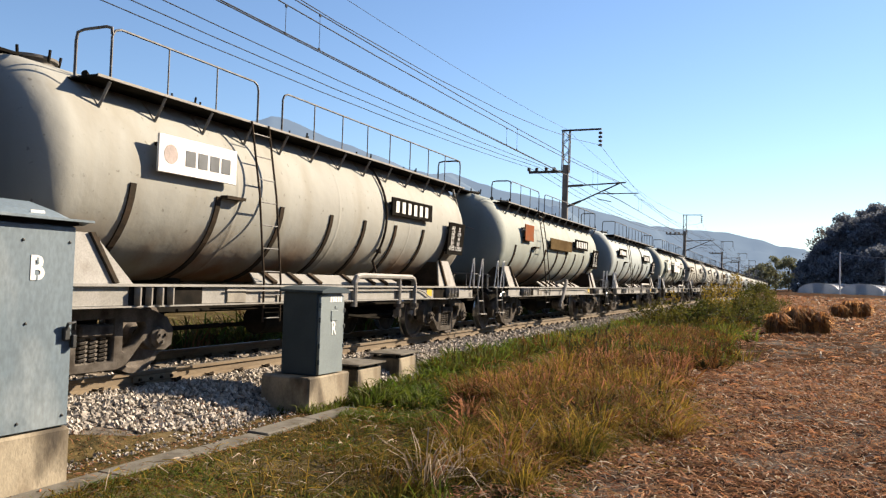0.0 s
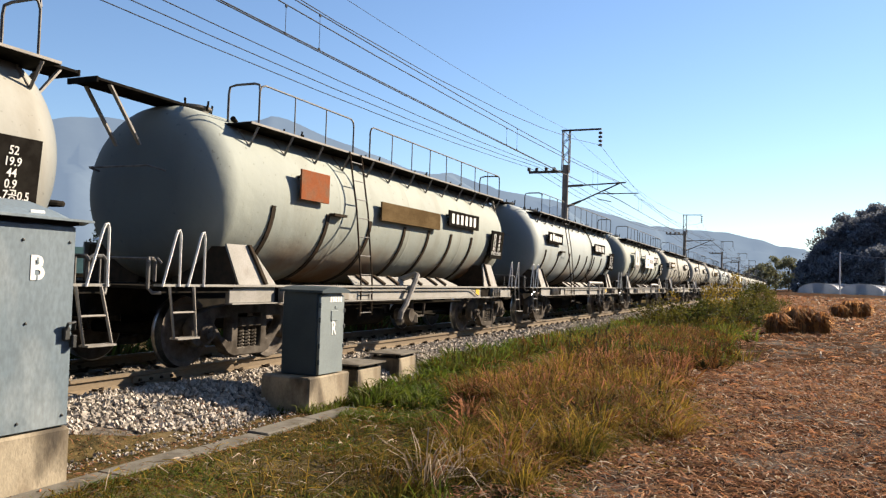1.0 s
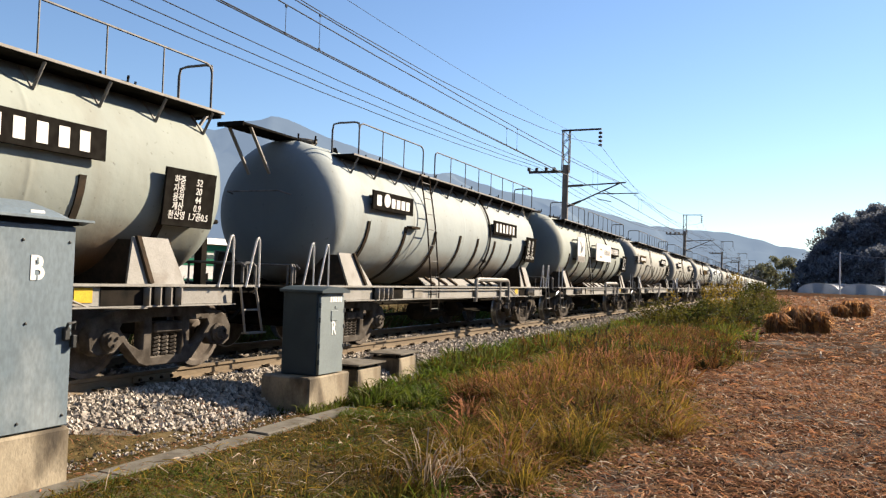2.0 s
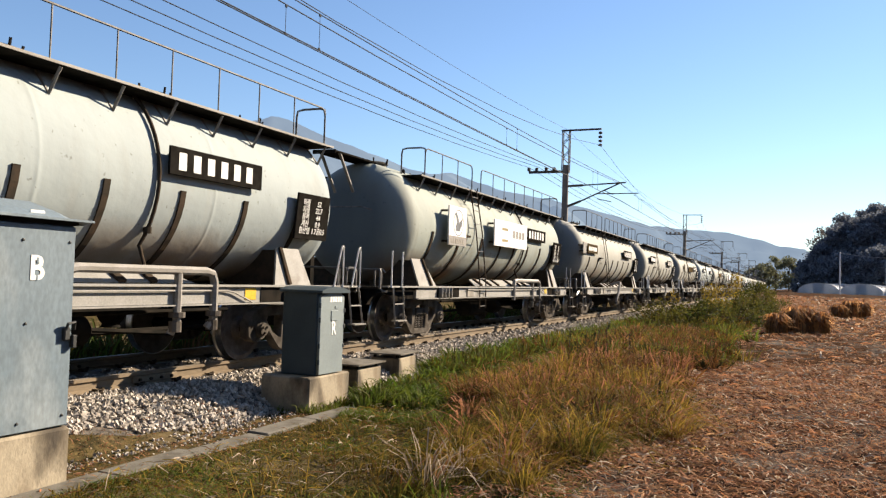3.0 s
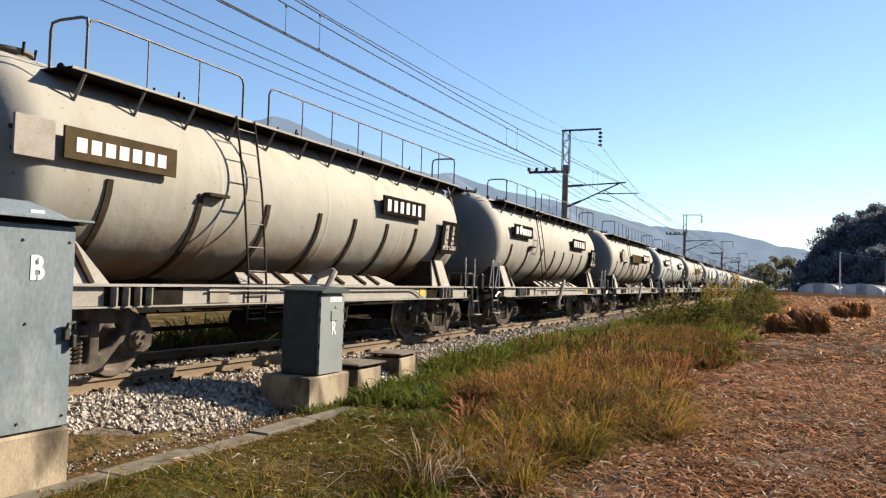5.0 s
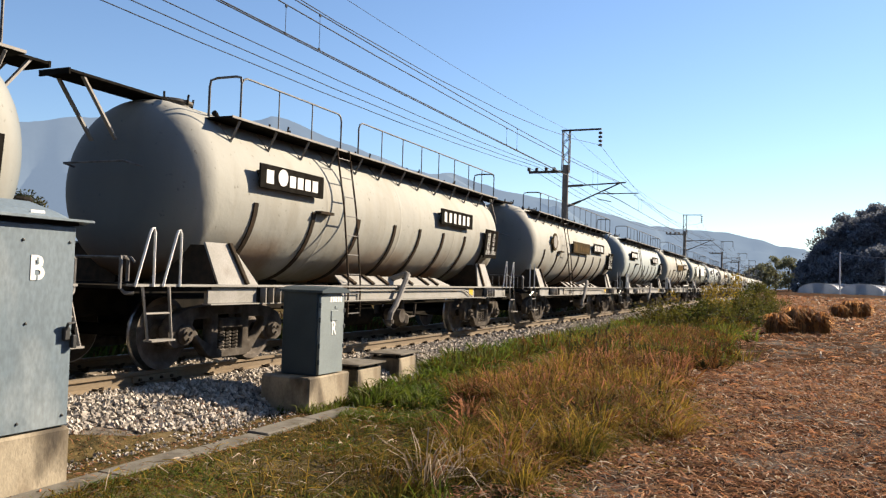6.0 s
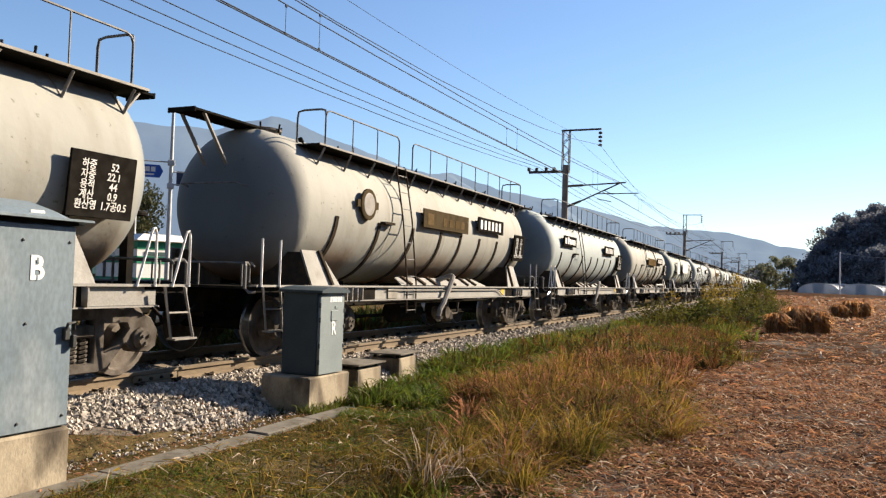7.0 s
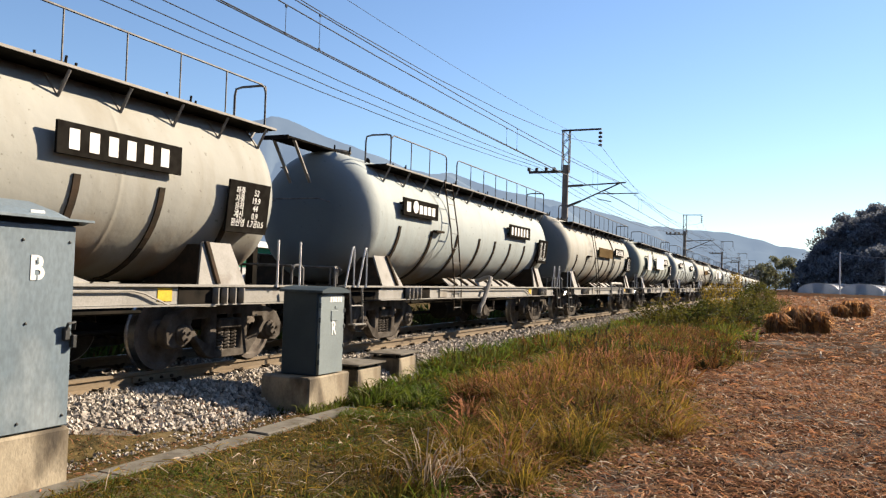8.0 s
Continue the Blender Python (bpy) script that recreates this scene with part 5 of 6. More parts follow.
# lush green patch beside and behind the cable boxes, climbing the ballast toe
grass("green_grass", "lush green grass beside the cable boxes", 30000, -5.7, -2.9, 8.2, 25, 0.20, 0.013, [GRASS, OLIVEGRASS], (0.85, 0.15), 1.2, 0.7, -0.35, 5.0, (0.2, 1.1), (0.1, 0.9), lambda x, y: x < -3.5 - 0.035 * (y - 9) + 0.4 * np.sin(y * 0.6))
tussocks("green_clumps", "leafy green clumps of grass and weeds beside the ballast", 300, 60, -6.0, -3.6, 9.0, 22, 0.26, 0.02, [GRASS, OLIVEGRASS], (0.85, 0.15), 0.16, (0.4, 1.3), lambda x, y: (x < -3.6 - 0.03 * (y - 9)) & ((x < -4.2) | (y > 10)) & ((x > -5.5) | (y > 12.6)))
tussocks("toe_weeds", "tall green weeds along the ballast toe", 400, 46, -5.75, -4.8, 12.8, 46, 0.34, 0.02, [GRASS, OLIVEGRASS, RUSTGRASS], (0.6, 0.3, 0.1), 0.18, (0.2, 1.1), None, 1.3)
# golden tussocks at the field edge
def tall_zone(x, y):
    return (x > -2.45 - 0.24 * (y - 5.9) + 0.25 * np.sin(y * 1.7) + 0.15 * np.sin(y * 5)) & (x < edge_x(y) + 0.25)


tussocks("golden_tussocks", "tall arching tussocks of golden dry grass at the field edge", 190, 84, -3.9, -1.0, 4.9, 12.5, 0.43, 0.0095, [DRYGRASS, OLIVEGRASS, RUSTGRASS, RUSTLEAF], (0.50, 0.37, 0.11, 0.02), 0.13, (0.3, 1.5), tall_zone, 0.95)
tussocks("straw_mats", "flattened fans of straw-coloured grass", 170, 70, -4.0, -1.0, 5.5, 13, 0.42, 0.009, [DRYGRASS, RUSTLEAF, PALESTALK], (0.66, 0.24, 0.1), 0.1, (1.1, 1.75), tall_zone)
tussocks("dark_weeds", "low dark green weeds along the edge of the tall grass", 150, 50, -4.3, -2.2, 5.4, 14, 0.22, 0.014, [OLIVEGRASS, GRASS, RUSTGRASS], (0.6, 0.25, 0.15), 0.14, (0.4, 1.4), lambda x, y: np.abs(x + 2.75 + 0.22 * (y - 5.9)) < 0.4)
tussocks("russet_tussocks", "matted russet weeds behind the golden tussocks", 420, 66, -4.3, -1.6, 9.5, 26, 0.44, 0.011, [RUSTGRASS, DRYGRASS, OLIVEGRASS, RUSTLEAF], (0.46, 0.2, 0.2, 0.14), 0.16, (0.2, 1.2), lambda x, y: (x > -3.75 - (y - 9) * 0.05 + 0.35 * np.sin(y)) & (x < edge_x(y) + 0.1), 1.1)
tussocks("withered_weeds", "broad-leaved withered brown weeds in the verge", 240, 34, -4.2, -1.3, 8.5, 22, 0.40, 0.026, [RUSTLEAF, RUSTGRASS, WEEDLEAF], (0.35, 0.4, 0.25), 0.15, (0.4, 1.5), lambda x, y: (x > -3.7 - (y - 9) * 0.05 + 0.3 * np.sin(y)) & (x < edge_x(y) + 0.2))
grass("seed_stalks", "long thin arching seed stalks above the verge grass", 1500, -3.7, -1.5, 4.8, 17, 0.75, 0.006, [DRYGRASS, RUSTGRASS, PALESTALK], (0.45, 0.4, 0.15), 1.1, 1.1, 0.05, 27.0, (0.1, 0.7), (0.2, 0.9), lambda x, y: (x > -3.2 + 0.4 * np.sin(y)) & (x < edge_x(y) + 0.1))
tussocks("far_verge", "mixed green and brown weeds along the far verge", 900, 44, -5.6, -0.9, 17, 75, 0.44, 0.015, [OLIVEGRASS, GRASS, RUSTGRASS, DRYGRASS], (0.36, 0.32, 0.22, 0.10), 0.26, (0.2, 1.1), lambda x, y: x < edge_x(y) + 0.2, 1.5)
tussocks("shade_thicket", "rank weeds along the far side of the track", 420, 40, -11.8, -9.9, 4, 46, 0.75, 0.03, [OLIVEGRASS, GRASS, RUSTGRASS], (0.55, 0.3, 0.15), 0.28, (0.2, 1.1))
grass("far_bank", "dark green weeds on the far verge", 8000, -5.9, -3.2, 22, 60, 0.5, 0.016, [OLIVEGRASS, GRASS], (0.5, 0.5), 1.2, 0.4, -0.05, 21.0, (0.1, 0.8), (0.0, 0.6))


def litter(name, label, n, x0, x1, y0, y1, size, mats, weights, power, keep, seed, lift=0.03, edged=True, slim=1.0):
    """Dry leaves and broken stalks lying about: short bent strips, mostly flat."""
    x, y = scatter(n, x0, x1, y0, y1, power)
    f = field_noise(x, y, 0.45, seed) + 0.5 * field_noise(x, y, 1.7, seed + 3)
    ok = (f > keep) & ((np.abs(x + 4.98) > 0.15) | (rng.random(len(x)) < 0.3)) & ((x > edge_x(y) - 0.25 * rng.random(len(x))) if edged else True)
    x, y = x[ok], y[ok]
    m = len(x)
    far = 1 + np.clip((y - 9) / 18, 0, 4)
    ln = size * rng.uniform(0.4, 1.4, m) * far
    wd = ln * rng.uniform(0.06, 0.22, m) * slim
    a = rng.uniform(0, 2 * np.pi, m)
    d = np.stack([np.cos(a), np.sin(a), rng.normal(0, 0.22, m)], 1)
    s = np.stack([-np.sin(a), np.cos(a), rng.normal(0, 0.5, m)], 1) * (wd / 2)[:, None]
    c = np.stack([x, y, on_ground(x, y) + rng.uniform(0.0, lift, m) * np.sqrt(far)], 1)
    arch = np.stack([np.zeros(m), np.zeros(m), ln * rng.uniform(0.02, 0.22, m)], 1)
    p0, p1 = c - d * (ln / 2)[:, None], c + d * (ln / 2)[:, None]
    v = np.stack([p0 - s * 0.5, p0 + s * 0.5, c + arch + s, c + arch - s, p1 + s * 0.4, p1 - s * 0.4], 1).reshape(-1, 3)
    o = np.arange(m) * 6
    faces = np.concatenate([np.stack([o, o + 1, o + 2, o + 3], 1), np.stack([o + 3, o + 2, o + 4, o + 5], 1)]).tolist()
    pick = rng.choice(len(mats), m, p=weights)
    ob = mesh_stuff(name, v.tolist(), faces, mats, np.concatenate([pick, pick]).astype(np.int32))
    return tagged(ob, label, "field litter", kind="stuff")


litter("field_litter", "dry rust-brown leaves and stalks strewn over the field", 104000, -2.4, 9.0, 4.0, 19, 0.11, [STRAW, RUSTLEAF, PALESTALK], (0.44, 0.40, 0.16), 1.25, -0.8, 31.0, 0.055, True, 0.7)
litter("far_litter", "rust-brown leaf litter covering the far field", 60000, -2.2, 46, 14, 110, 0.12, [STRAW, RUSTLEAF, PALESTALK], (0.5, 0.38, 0.12), 1.6, -0.75, 37.0, 0.05)
litter("verge_litter", "dry stalks lying in the verge", 6500, -4.7, -0.7, 3.4, 12, 0.15, [DRYGRASS, PALESTALK, RUSTGRASS], (0.5, 0.2, 0.3), 1.2, -0.3, 41.0, 0.12, False, 0.35)
litter("kerb_litter", "brown leaves caught between ballast and kerb", 5200, -6.25, -4.75, 3.0, 10, 0.05, [RUSTLEAF, STRAW, PALESTALK], (0.6, 0.34, 0.06), 1.1, -0.3, 43.0, 0.03, False, 0.8)


def leaf_cloud(centres, radii, per, size, seed, squash=0.8):
    """Small leaf quads in and around clumps."""
    g = np.random.default_rng(seed)
    V, F = [], []
    for c, r in zip(centres, radii):
        n = int(per * r * r)
        q = g.normal(0, 1, (n, 3))
        q /= np.linalg.norm(q, axis=1)[:, None]
        q *= (r * g.random((n, 1)) ** 0.45)
        q[:, 2] *= squash
        p = q + np.array(c)
        u = g.normal(0, 1, (n, 3))
        u /= np.linalg.norm(u, axis=1)[:, None]
        w = np.cross(u, g.normal(0, 1, (n, 3)))
        w /= np.linalg.norm(w, axis=1)[:, None] + 1e-6
        s = size * g.uniform(0.5, 1.4, (n, 1))
        vv = np.stack([p - u * s, p - w * s * 0.5, p + u * s, p + w * s * 0.5], 1).reshape(-1, 3)
        o = len(V) + np.arange(n) * 4
        V.extend(vv.tolist())
        F.extend(np.stack([o, o + 1, o + 2, o + 3], 1).tolist())
    return V, F


def tree(name, x, y, h, spread, mat, label, seed, leaf=0.35, per=60, low=0.25, clumps=26, trunk_r=None):
    g = random.Random(seed)
    z0 = ground_z(x, y) - 0.1
    t = thing(name, pose(x, y, z0), label, "tree", "trees")
    bm = bmesh.new()
    r0 = trunk_r or h * 0.022
    tube(bm, [(0, 0, 0), (g.uniform(-0.1, 0.1) * h * 0.2, 0, h * 0.3), (g.uniform(-0.1, 0.1) * h * 0.3, g.uniform(-0.1, 0.1) * h * 0.2, h * 0.62)], r0, 7)
    tube(bm, [(0, 0, h * 0.5), (0.02 * h, 0.01 * h, h * 0.93)], r0 * 0.45, 5)
    cs, rs = [], []
    for k in range(clumps):
        a, f = g.uniform(0, 6.28), g.random()
        zz = h * (low + (1 - low) * f)
        rad = spread * math.sin(math.pi * (0.18 + 0.75 * f)) * g.uniform(0.35, 1.0)
        c = (rad * math.cos(a), rad * math.sin(a), zz)
        cs.append(c)
        rs.append(spread * g.uniform(0.22, 0.42))
        if k % 2 == 0:
            tube(bm, [(0, 0, zz * 0.72), (c[0] * 0.5, c[1] * 0.5, zz * 0.85), c], r0 * 0.25, 4)
    part("trunk", bm, BARK, t)
    V, F = leaf_cloud(cs, rs, per, leaf, seed)
    crown = mesh_stuff("crown", V, F, mat)
    crown.parent = t
    return t


def bush(x, y, h, w, seed, label, mats):
    t = thing("bush", pose(x, y, ground_z(x, y) - 0.05), label, "bush", "bushes")
    g = random.Random(seed)
    bm = bmesh.new()
    cs, rs, top, tr = [], [], [], []
    for k in range(34):
        a, f = g.uniform(0, 6.28), g.random()
        q = w * g.random() ** 0.6
        z = h * (0.12 + 0.8 * f) * (1.05 - 0.45 * (q / w) ** 2)
        c = (q * math.cos(a), 1.6 * q * math.sin(a), z)
        (top if z > h * 0.66 else cs).append(c)
        (tr if z > h * 0.66 else rs).append(g.uniform(0.22, 0.42))
        if k % 2:
            tube(bm, [(c[0] * 0.2, c[1] * 0.2, 0), (c[0] * 0.7, c[1] * 0.7, z * 0.6), c], 0.015, 4)
    tagged(part("stem", bm, BARK, t), kind="stuff")
    V, F = leaf_cloud(cs, rs, 900, 0.05, seed, 1.0)
    lv = mesh_stuff("foliage", V, F, mats[0])
    lv.parent = t
    tagged(lv, kind="stuff")
    V, F = leaf_cloud(top, tr, 800, 0.05, seed + 1, 1.0)
    o = mesh_stuff("flower_head", V, F, mats[1])
    o.parent = t
    tagged(o, "yellow flowering tops", kind="stuff")


bush(-3.3, 33, 1.7, 1.3, 1, "leafy green and yellow bush on the verge", (BUSH_LEAF, BUSH_TOP))
bush(-2.3, 37, 2.2, 1.5, 2, "tall bush with yellow flower heads on the verge", (BUSH_LEAF, BUSH_TOP))
bush(-1.5, 41, 1.9, 1.3, 3, "tall bush with yellowing tops at the field edge", (BUSH_LEAF, BUSH_LEAF))
bush(-4.4, 30, 1.1, 1.2, 4, "low dark green bush beside the ballast", (OLIVEGRASS, BUSH_LEAF))
bush(-1.6, 47, 2.0, 1.5, 5, "brownish bush at the field edge", (BUSH_LEAF, BUSH_LEAF))


def weed(x, y, h, seed):
    """A tall weed with paired drooping leaves."""
    g = random.Random(seed)
    t = thing("tall_weed", pose(x, y, ground_z(x, y) - 0.02, 0, g.uniform(-6, 6), g.uniform(0, 360)), "tall dark weed with drooping leaves in the verge", "weed", "tall weeds")
    bm = bmesh.new()
    tube(bm, [(0, 0, 0), (0.02, 0, h * 0.5), (0.06, 0.02, h)], 0.007, 5)
    part("stem", bm, BARK, t)
    for k in range(12):
        z, a = h * (0.25 + 0.75 * k / 12), k * 2.4
        ln = 0.17 * (1.1 - 0.4 * k / 12)
        b = bmesh.new()
        c, s = math.cos(a), math.sin(a)
        pts = [(0, 0, z, 0.004), (c * ln * 0.4, s * ln * 0.4, z + 0.03, 0.022), (c * ln * 0.8, s * ln * 0.8, z - 0.01, 0.018), (c * ln, s * ln, z - 0.07, 0.002)]
        row = [(b.verts.new((x0 - s * w0, y0 + c * w0, z0)), b.verts.new((x0 + s * w0, y0 - c * w0, z0))) for x0, y0, z0, w0 in pts]
        for p, q in zip(row, row[1:]):
            b.faces.new((p[0], p[1], q[1], q[0]))
        part("leaf", b, WEEDLEAF, t)


for k, (x, y, h) in enumerate(((-4.3, 17.0, 0.75), (-4.1, 17.6, 0.6), (-3.5, 15.6, 0.8), (-3.3, 16.0, 0.9), (-3.7, 15.2, 0.55), (-3.0, 16.8, 0.7))):
    weed(x, y, h, k)


def sheaf(x, y, h, seed):
    g = np.random.default_rng(seed)
    z0 = ground_z(x, y)
    t = thing("stalk_stack", pose(x, y, z0 - 0.02), "stack of dry brown crop stalks standing in the field", "stalk stack", "stalk stacks")
    bm = lathe(bmesh.new(), [(0, 0.3), (h * 0.4, 0.24), (h * 0.7, 0.12)], "z", 9)
    part("core", bm, STACK, t)
    n = 560
    a = g.uniform(0, 6.28, n)
    r = 0.5 * np.sqrt(g.random(n))
    base = np.stack([r * np.cos(a), r * np.sin(a), np.zeros(n)], 1)
    top = h * g.uniform(0.45, 1.1, n)
    bow = np.stack([r * 0.7 * np.cos(a) + g.normal(0, 0.07, n), r * 0.7 * np.sin(a) + g.normal(0, 0.07, n), top], 1)
    out = g.uniform(0.05, 0.42, n)
    tip = np.stack([bow[:, 0] + out * np.cos(a), bow[:, 1] + out * np.sin(a), top * g.uniform(0.55, 0.95, n)], 1)
    s = np.stack([-np.sin(a), np.cos(a), np.zeros(n)], 1) * 0.022
    v = np.stack([base - s, base + s, bow + s, bow - s, tip + s * 0.8, tip - s * 0.8], 1).reshape(-1, 3)
    o = np.arange(n) * 6
    pick = g.integers(0, 3, n).astype(np.int32)
    faces = np.concatenate([np.stack([o, o + 1, o + 2, o + 3], 1), np.stack([o + 3, o + 2, o + 4, o + 5], 1)]).tolist()
    ob = mesh_stuff("straw", v.tolist(), faces, [STACK, STACK, STRAW], np.concatenate([pick, pick]))
    ob.parent = t
    tagged(ob, kind="stuff")


for k, (x, y, h) in enumerate(((-0.35, 33.0, 0.75), (0.2, 33.8, 0.95), (0.6, 34.2, 1.0), (1.05, 34.2, 0.8), (2.7, 52.2, 0.8), (3.3, 53.0, 1.0), (4.1, 54, 0.9), (6.9, 63, 0.9), (7.9, 64, 1.0), (9.2, 65, 0.8))):
    sheaf(x, y, h, 60 + k)
bits = thing("plastic_scrap", pose(2.75, 14.0, ground_z(2.75, 14.0) + 0.03, 0, 0, 40), "crumpled pale green plastic scrap on the field", "litter")
bm = bmesh.new()
bmesh.ops.create_grid(bm, x_segments=8, y_segments=5, size=0.14)
for v in bm.verts:
    v.co.z += 0.05 * noise.noise(v.co * 14) + 0.03
    v.co.y *= 0.5
bmesh.ops.solidify(bm, geom=bm.faces[:], thickness=0.004)
part("sheet", bm, SCRAP, bits)


# ---- beyond the train: lamp post with road signs, sheds, trees ----
def far_at(angle, dist):
    return math.sin(radians(angle)) * dist, math.cos(radians(angle)) * dist


def build_lamp_post():
    x, y = far_at(-42.25, 40)
    p = thing("street_lamp", pose(x, y, -0.5, 0, 0, 44), "pale steel street lamp post carrying blue road signs", "lamp post")
    part("post", lathe(bmesh.new(), [(0, 0.12), (4.4, 0.10), (9.2, 0.07)], "z", 12), PALEPOST, p, "", True)
    for z in (5.5, 6.6):
        part("bracket", box(bmesh.new(), -0.16, 0.16, -0.12, 0.12, z, z + 0.25, 0.02), PALEPOST, p)
    b = bmesh.new()
    tube(b, [(0, 0, 6.75), (-2.1, 0, 6.75)], 0.035, 6)
    tube(b, [(0, 0, 6.3), (1.3, 0, 6.3)], 0.035, 6)
    tube(b, [(0, 0, 5.7), (1.3, 0, 5.7)], 0.035, 6)
    part("sign_arm", b, PALEPOST, p)
    out = [(-2.15, 6.28), (-2.0, 5.98), (-0.5, 5.98), (-0.35, 6.28), (-0.5, 6.58), (-2.0, 6.58)]
    bm = plate(out, [], -0.02, 0.02)
    bmesh.ops.transform(bm, matrix=Matrix.Rotation(radians(-90), 4, "Z") @ Matrix.Diagonal((1, -1, 1, 1)), verts=bm.verts)
    bmesh.ops.reverse_faces(bm, faces=bm.faces)
    for v in bm.verts:
        v.co.x = -abs(v.co.x)
    s = part("road_sign", bm, BLUE, p, "blue road name sign with white writing")
    for a, c, z0, z1 in ((-1.9, -1.6, 6.2, 6.4), (-1.4, -1.2, 6.25, 6.48), (-1.15, -0.95, 6.25, 6.48), (-0.9, -0.7, 6.25, 6.48), (-1.35, -0.75, 6.08, 6.16)):
        part("marking", box(bmesh.new(), a, c, -0.03, -0.022, z0, z1), WHITE, s)
    part("road_sign", box(bmesh.new(), 0.25, 1.35, -0.02, 0.02, 5.65, 6.35, 0.02), DARKSIGN, p, "dark blue back of a second sign")
    x, y = far_at(-44.4, 46)
    q = thing("utility_pole", pose(x, y, -0.5), "slim pale utility pole behind the railway", "pole", "utility poles")
    part("post", lathe(bmesh.new(), [(0, 0.1), (7, 0.07)], "z", 10), PALEPOST, q)


def build_green_house():
    """A low white and green striped building beside the road."""
    x, y = far_at(-38.5, 47)
    h = thing("striped_building", pose(x, y, -0.55, 0, 0, 75), "low white building with green bands beside the road", "building")
    part("wall", box(bmesh.new(), -5.4, 5.4, 0, 4, 0, 3.2), WHITE, h)
    for z0, z1 in ((0.9, 1.27), (2.01, 2.38), (2.75, 3.15)):
        part("green_band", box(bmesh.new(), -5.42, 5.42, -0.02, 4.02, z0, z1), GREEN, h)
    part("window_band", box(bmesh.new(), -5.0, 5.0, -0.03, 0.0, 2.42, 2.62), TEALROOF, h, "dark strip window")
    bm = box(bmesh.new(), -5.6, 5.6, -0.25, 4.15, 3.2, 3.55)
    for v in bm.verts:
        if v.co.z > 3.4:
            v.co.x *= 0.9
            v.co.y = 1.9 + (v.co.y - 1.9) * 0.85
    part("roof", bm, WHITE, h)
    for a in (-1.9, 1.4):
        part("door", box(bmesh.new(), a, a + 0.8, -0.05, 0.02, 0.0, 1.6), BLACK, h)
    for a in (-3.4, 0.0, 3.0):
        bsh = thing("round_shrub", pose(*(Matrix.Translation((x, y, -0.5)) @ Matrix.Rotation(radians(75), 4, "Z") @ Vector((a, -1.0, 0)))), "small clipped dark green shrub before the building", "shrub", "shrubs")
        V, F = leaf_cloud([(0, 0, 0.6), (0.1, 0.1, 1.0), (-0.1, 0, 0.3)], [0.5, 0.4, 0.4], 900, 0.07, 5)
        lv = mesh_stuff("foliage", V, F, HAZY_WOOD_LEAF)
        lv.parent = bsh


def build_shed():
    x, y = far_at(-47.5, 52)
    h = thing("long_shed", pose(x, y, -0.6, 0, 0, 46), "long low shed with a dark teal roof", "shed")
    part("wall", box(bmesh.new(), -9, 6, 0, 5, 0, 1.4), CONCRETE, h)
    bm = box(bmesh.new(), -9.4, 6.4, -0.5, 5.5, 1.4, 3.0)
    for v in bm.verts:
        if v.co.z > 2:
            v.co.y = 2.5 + (v.co.y - 2.5) * 0.06
    part("roof", bm, TEALROOF, h)
    for k in range(9):
        part("window", box(bmesh.new(), -8.3 + 1.6 * k, -7.4 + 1.6 * k, -0.02, 0.02, 0.45, 1.15), YELLOW if k % 3 == 1 else BLACK, h)


build_lamp_post()
build_green_house()
build_shed()
for k, (a, d, h, w) in enumerate(((-45.0, 58, 8.2, 2.6), (-44.0, 60, 7.4, 2.2), (-51.5, 60, 6.6, 2.6), (-54, 62, 8, 3), (-31, 75, 4.5, 2.5))):
    x, y = far_at(a, d)
    tree("pine_tree", x, y, h, w, PINE, "sparse dark green pine beyond the railway", 80 + k, 0.13, 210, 0.3, 22)
# yellowing trees beyond the end of the train
for k, (a, d, h, w) in enumerate(((-2.2, 300, 8, 5), (-1.5, 300, 10.5, 5), (-0.8, 295, 11, 5), (0.0, 290, 11, 5), (-3.8, 350, 7, 4), (-4.6, 360, 6, 4), (0.8, 300, 7, 5))):
    x, y = far_at(a, d)
    tree("roadside_tree", x, y, h, w, YELLOWLEAF if k < 4 else HAZY_WOOD_LEAF, "hazy yellow-green tree at the end of the line", 120 + k, 0.5, 22, 0.15, 18)

# dark wood on the hillside
k = 0
g = random.Random(77)
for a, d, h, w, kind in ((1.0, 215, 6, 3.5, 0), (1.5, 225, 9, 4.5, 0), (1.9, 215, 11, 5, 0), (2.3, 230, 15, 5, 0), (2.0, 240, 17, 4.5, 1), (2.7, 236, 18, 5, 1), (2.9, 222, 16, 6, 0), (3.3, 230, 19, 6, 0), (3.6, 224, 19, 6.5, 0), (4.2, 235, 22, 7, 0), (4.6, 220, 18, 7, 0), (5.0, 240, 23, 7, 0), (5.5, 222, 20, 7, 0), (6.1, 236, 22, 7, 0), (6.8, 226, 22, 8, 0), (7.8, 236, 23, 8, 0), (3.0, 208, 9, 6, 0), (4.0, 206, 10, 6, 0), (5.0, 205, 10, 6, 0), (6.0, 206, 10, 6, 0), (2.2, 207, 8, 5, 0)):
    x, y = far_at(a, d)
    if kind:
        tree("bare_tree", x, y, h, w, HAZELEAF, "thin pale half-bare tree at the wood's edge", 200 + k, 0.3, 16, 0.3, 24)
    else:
        tree("wood_tree", x, y, h, w, HAZY_WOOD_LEAF, "dense dark tree of the hillside wood", 200 + k, 0.36, 80, 0.02, 34)
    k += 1


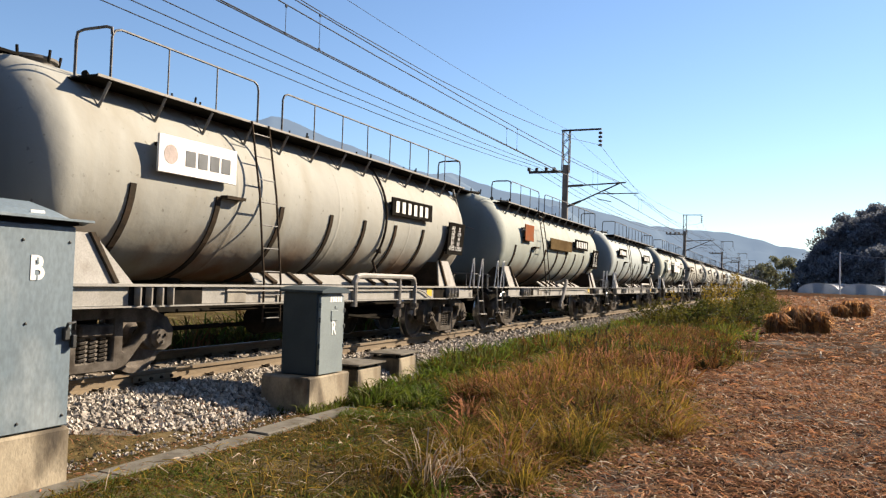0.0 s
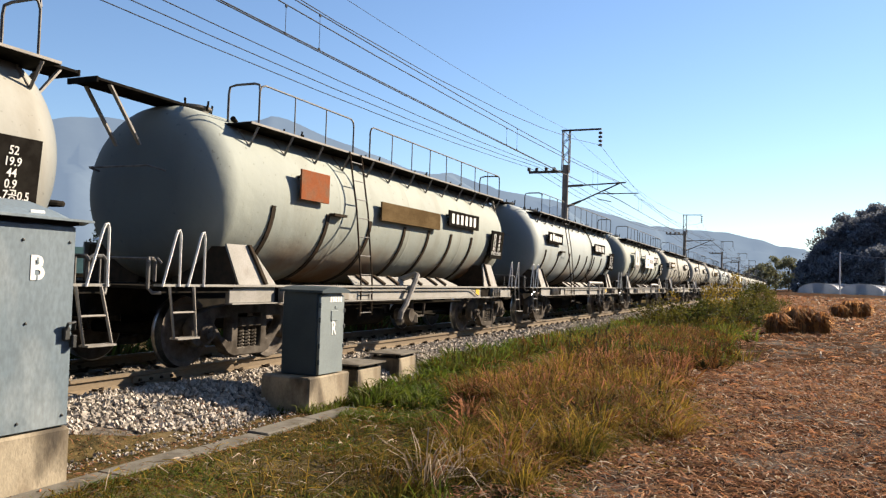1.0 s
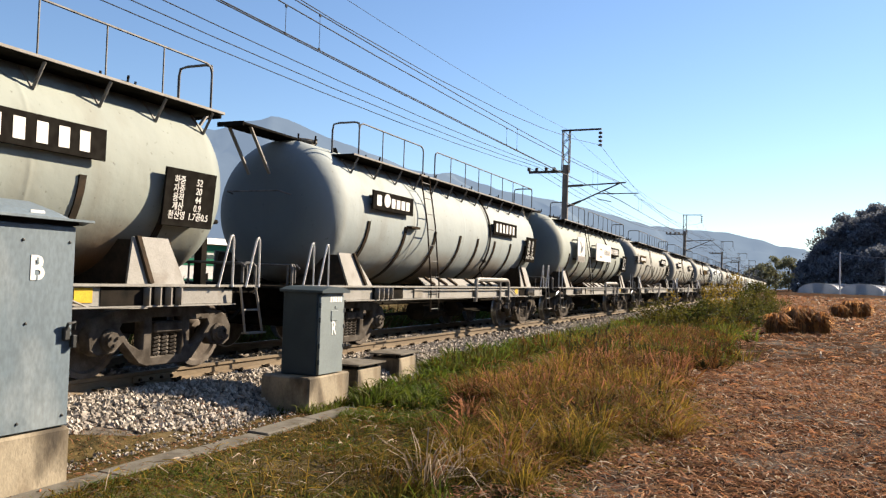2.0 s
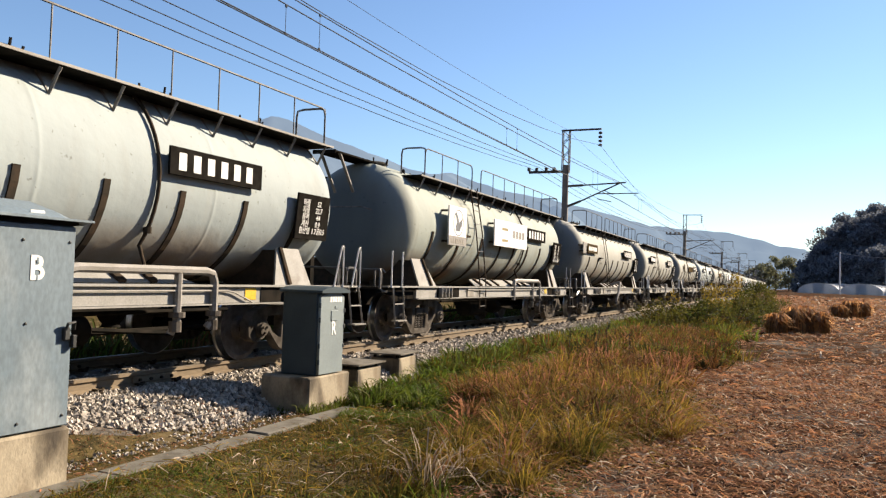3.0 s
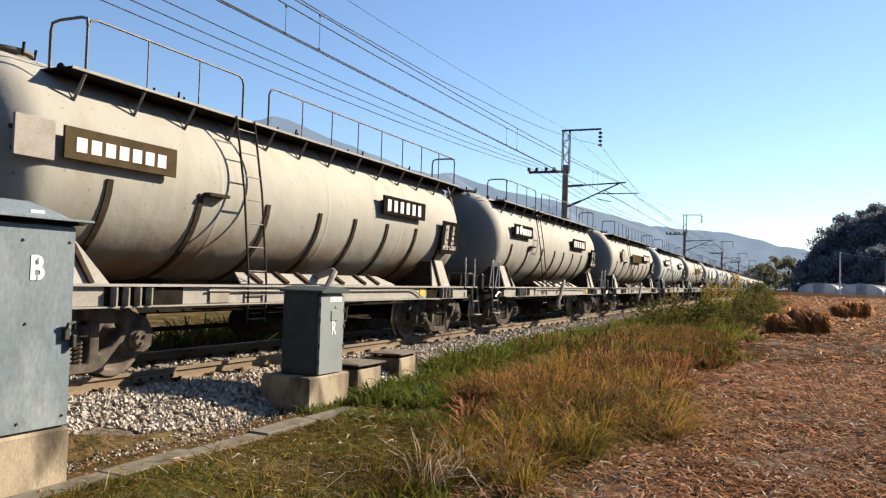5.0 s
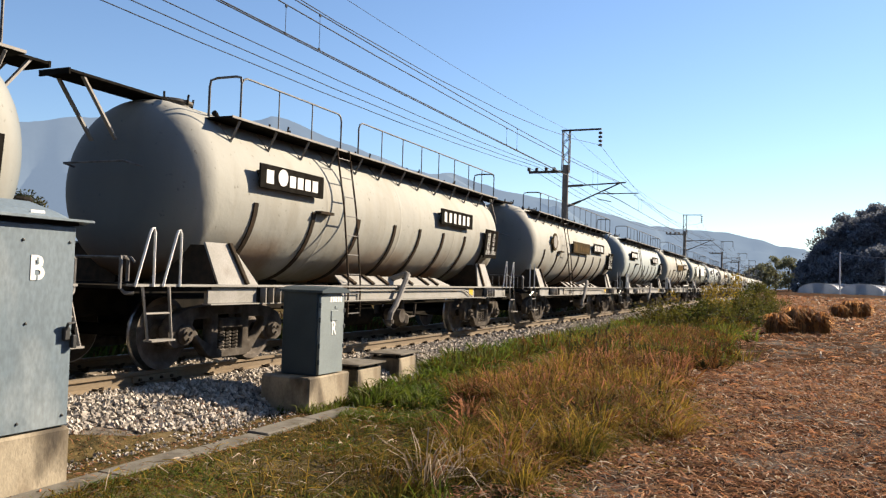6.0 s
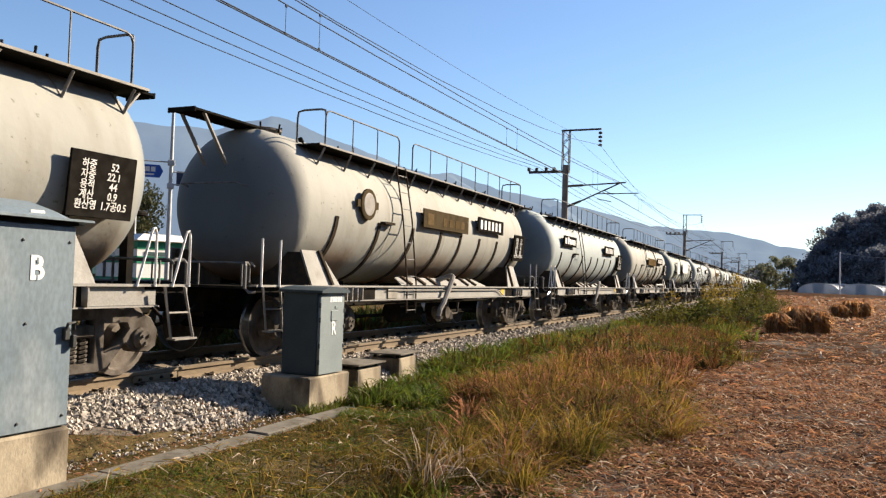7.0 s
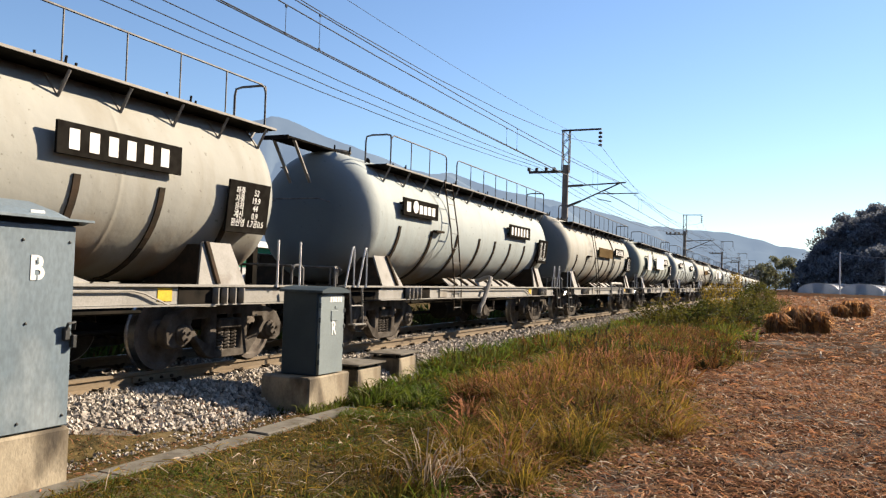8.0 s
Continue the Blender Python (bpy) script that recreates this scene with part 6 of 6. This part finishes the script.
def greenhouse(x, y, w, l, h, turn):
    t = thing("greenhouse", pose(x, y, ground_z(x, y) - 0.05, 0, 0, turn), "long arched greenhouse covered in pale plastic film", "greenhouse", "greenhouses")
    bm = bmesh.new()
    pts = [(w / 2 * math.cos(radians(q)), h * math.sin(radians(q)) ** 0.8) for q in range(0, 181, 12)]
    rows = [[bm.verts.new((a, yy, c)) for a, c in pts] for yy in (0, l)]
    for k in range(len(pts) - 1):
        bm.faces.new((rows[0][k], rows[0][k + 1], rows[1][k + 1], rows[1][k]))
    bm.faces.new(rows[0]), bm.faces.new(rows[1][::-1])
    part("film", bm, PLASTIC, t, "", True)
    for k in range(6):
        b = bmesh.new()
        tube(b, [(a * 1.005, l * k / 5, c * 1.01) for a, c in pts], 0.05, 4)
        part("hoop", b, PALEPOST, t)
    b = box(bmesh.new(), -0.9, 0.9, -0.06, 0.0, 0, 1.9)
    part("door", b, PLASTIC, t)


for a, d, w in ((1.75, 172, 7.4), (4.2, 170, 7.4), (6.7, 172, 7.4), (3.0, 186, 7.4)):
    x, y = far_at(a, d)
    greenhouse(x, y, w, 26, 2.1, -8 - a)
for a, h in ((2.99, 8.8), (5.6, 8.0)):
    x, y = far_at(a, 160)
    p = thing("utility_pole", pose(x, y, 0.2), "slim white utility pole at the field's far edge", "pole", "utility poles")
    part("post", lathe(bmesh.new(), [(0, 0.16), (h - 1, 0.11)], "z", 10), WHITE, p)
x0, y0 = far_at(2.99, 160)
x1, y1 = far_at(5.6, 160)
b = bmesh.new()
tube(b, [(x0, y0, 7.9), ((x0 + x1) / 2, (y0 + y1) / 2, 7.3), (x1, y1, 7.1)], 0.035, 5)
tagged(link_mesh("power_cable", b, PALEPOST), "pale power cable between two field poles", "cable", kind="structure")


# ---- what moves ----
def motions():
    for i, w in enumerate(wagons):
        y0 = berth(i)
        walk(w, [(0.1 * k, pose(TRACK, y0 - gone(0.1 * k), 0)) for k in range(81)])
        if i < 10:
            for bogie in (o for o in w.children if o.name.split(".")[0] == "bogie"):
                for ws in (o for o in bogie.children if o.name.split(".")[0] == "wheelset"):
                    x, y, z = ws.location
                    walk(ws, [(k / 30, pose(x, y, z, math.degrees(gone(k / 30) / STEEL_R), 0, 0)) for k in range(241)])


motions()
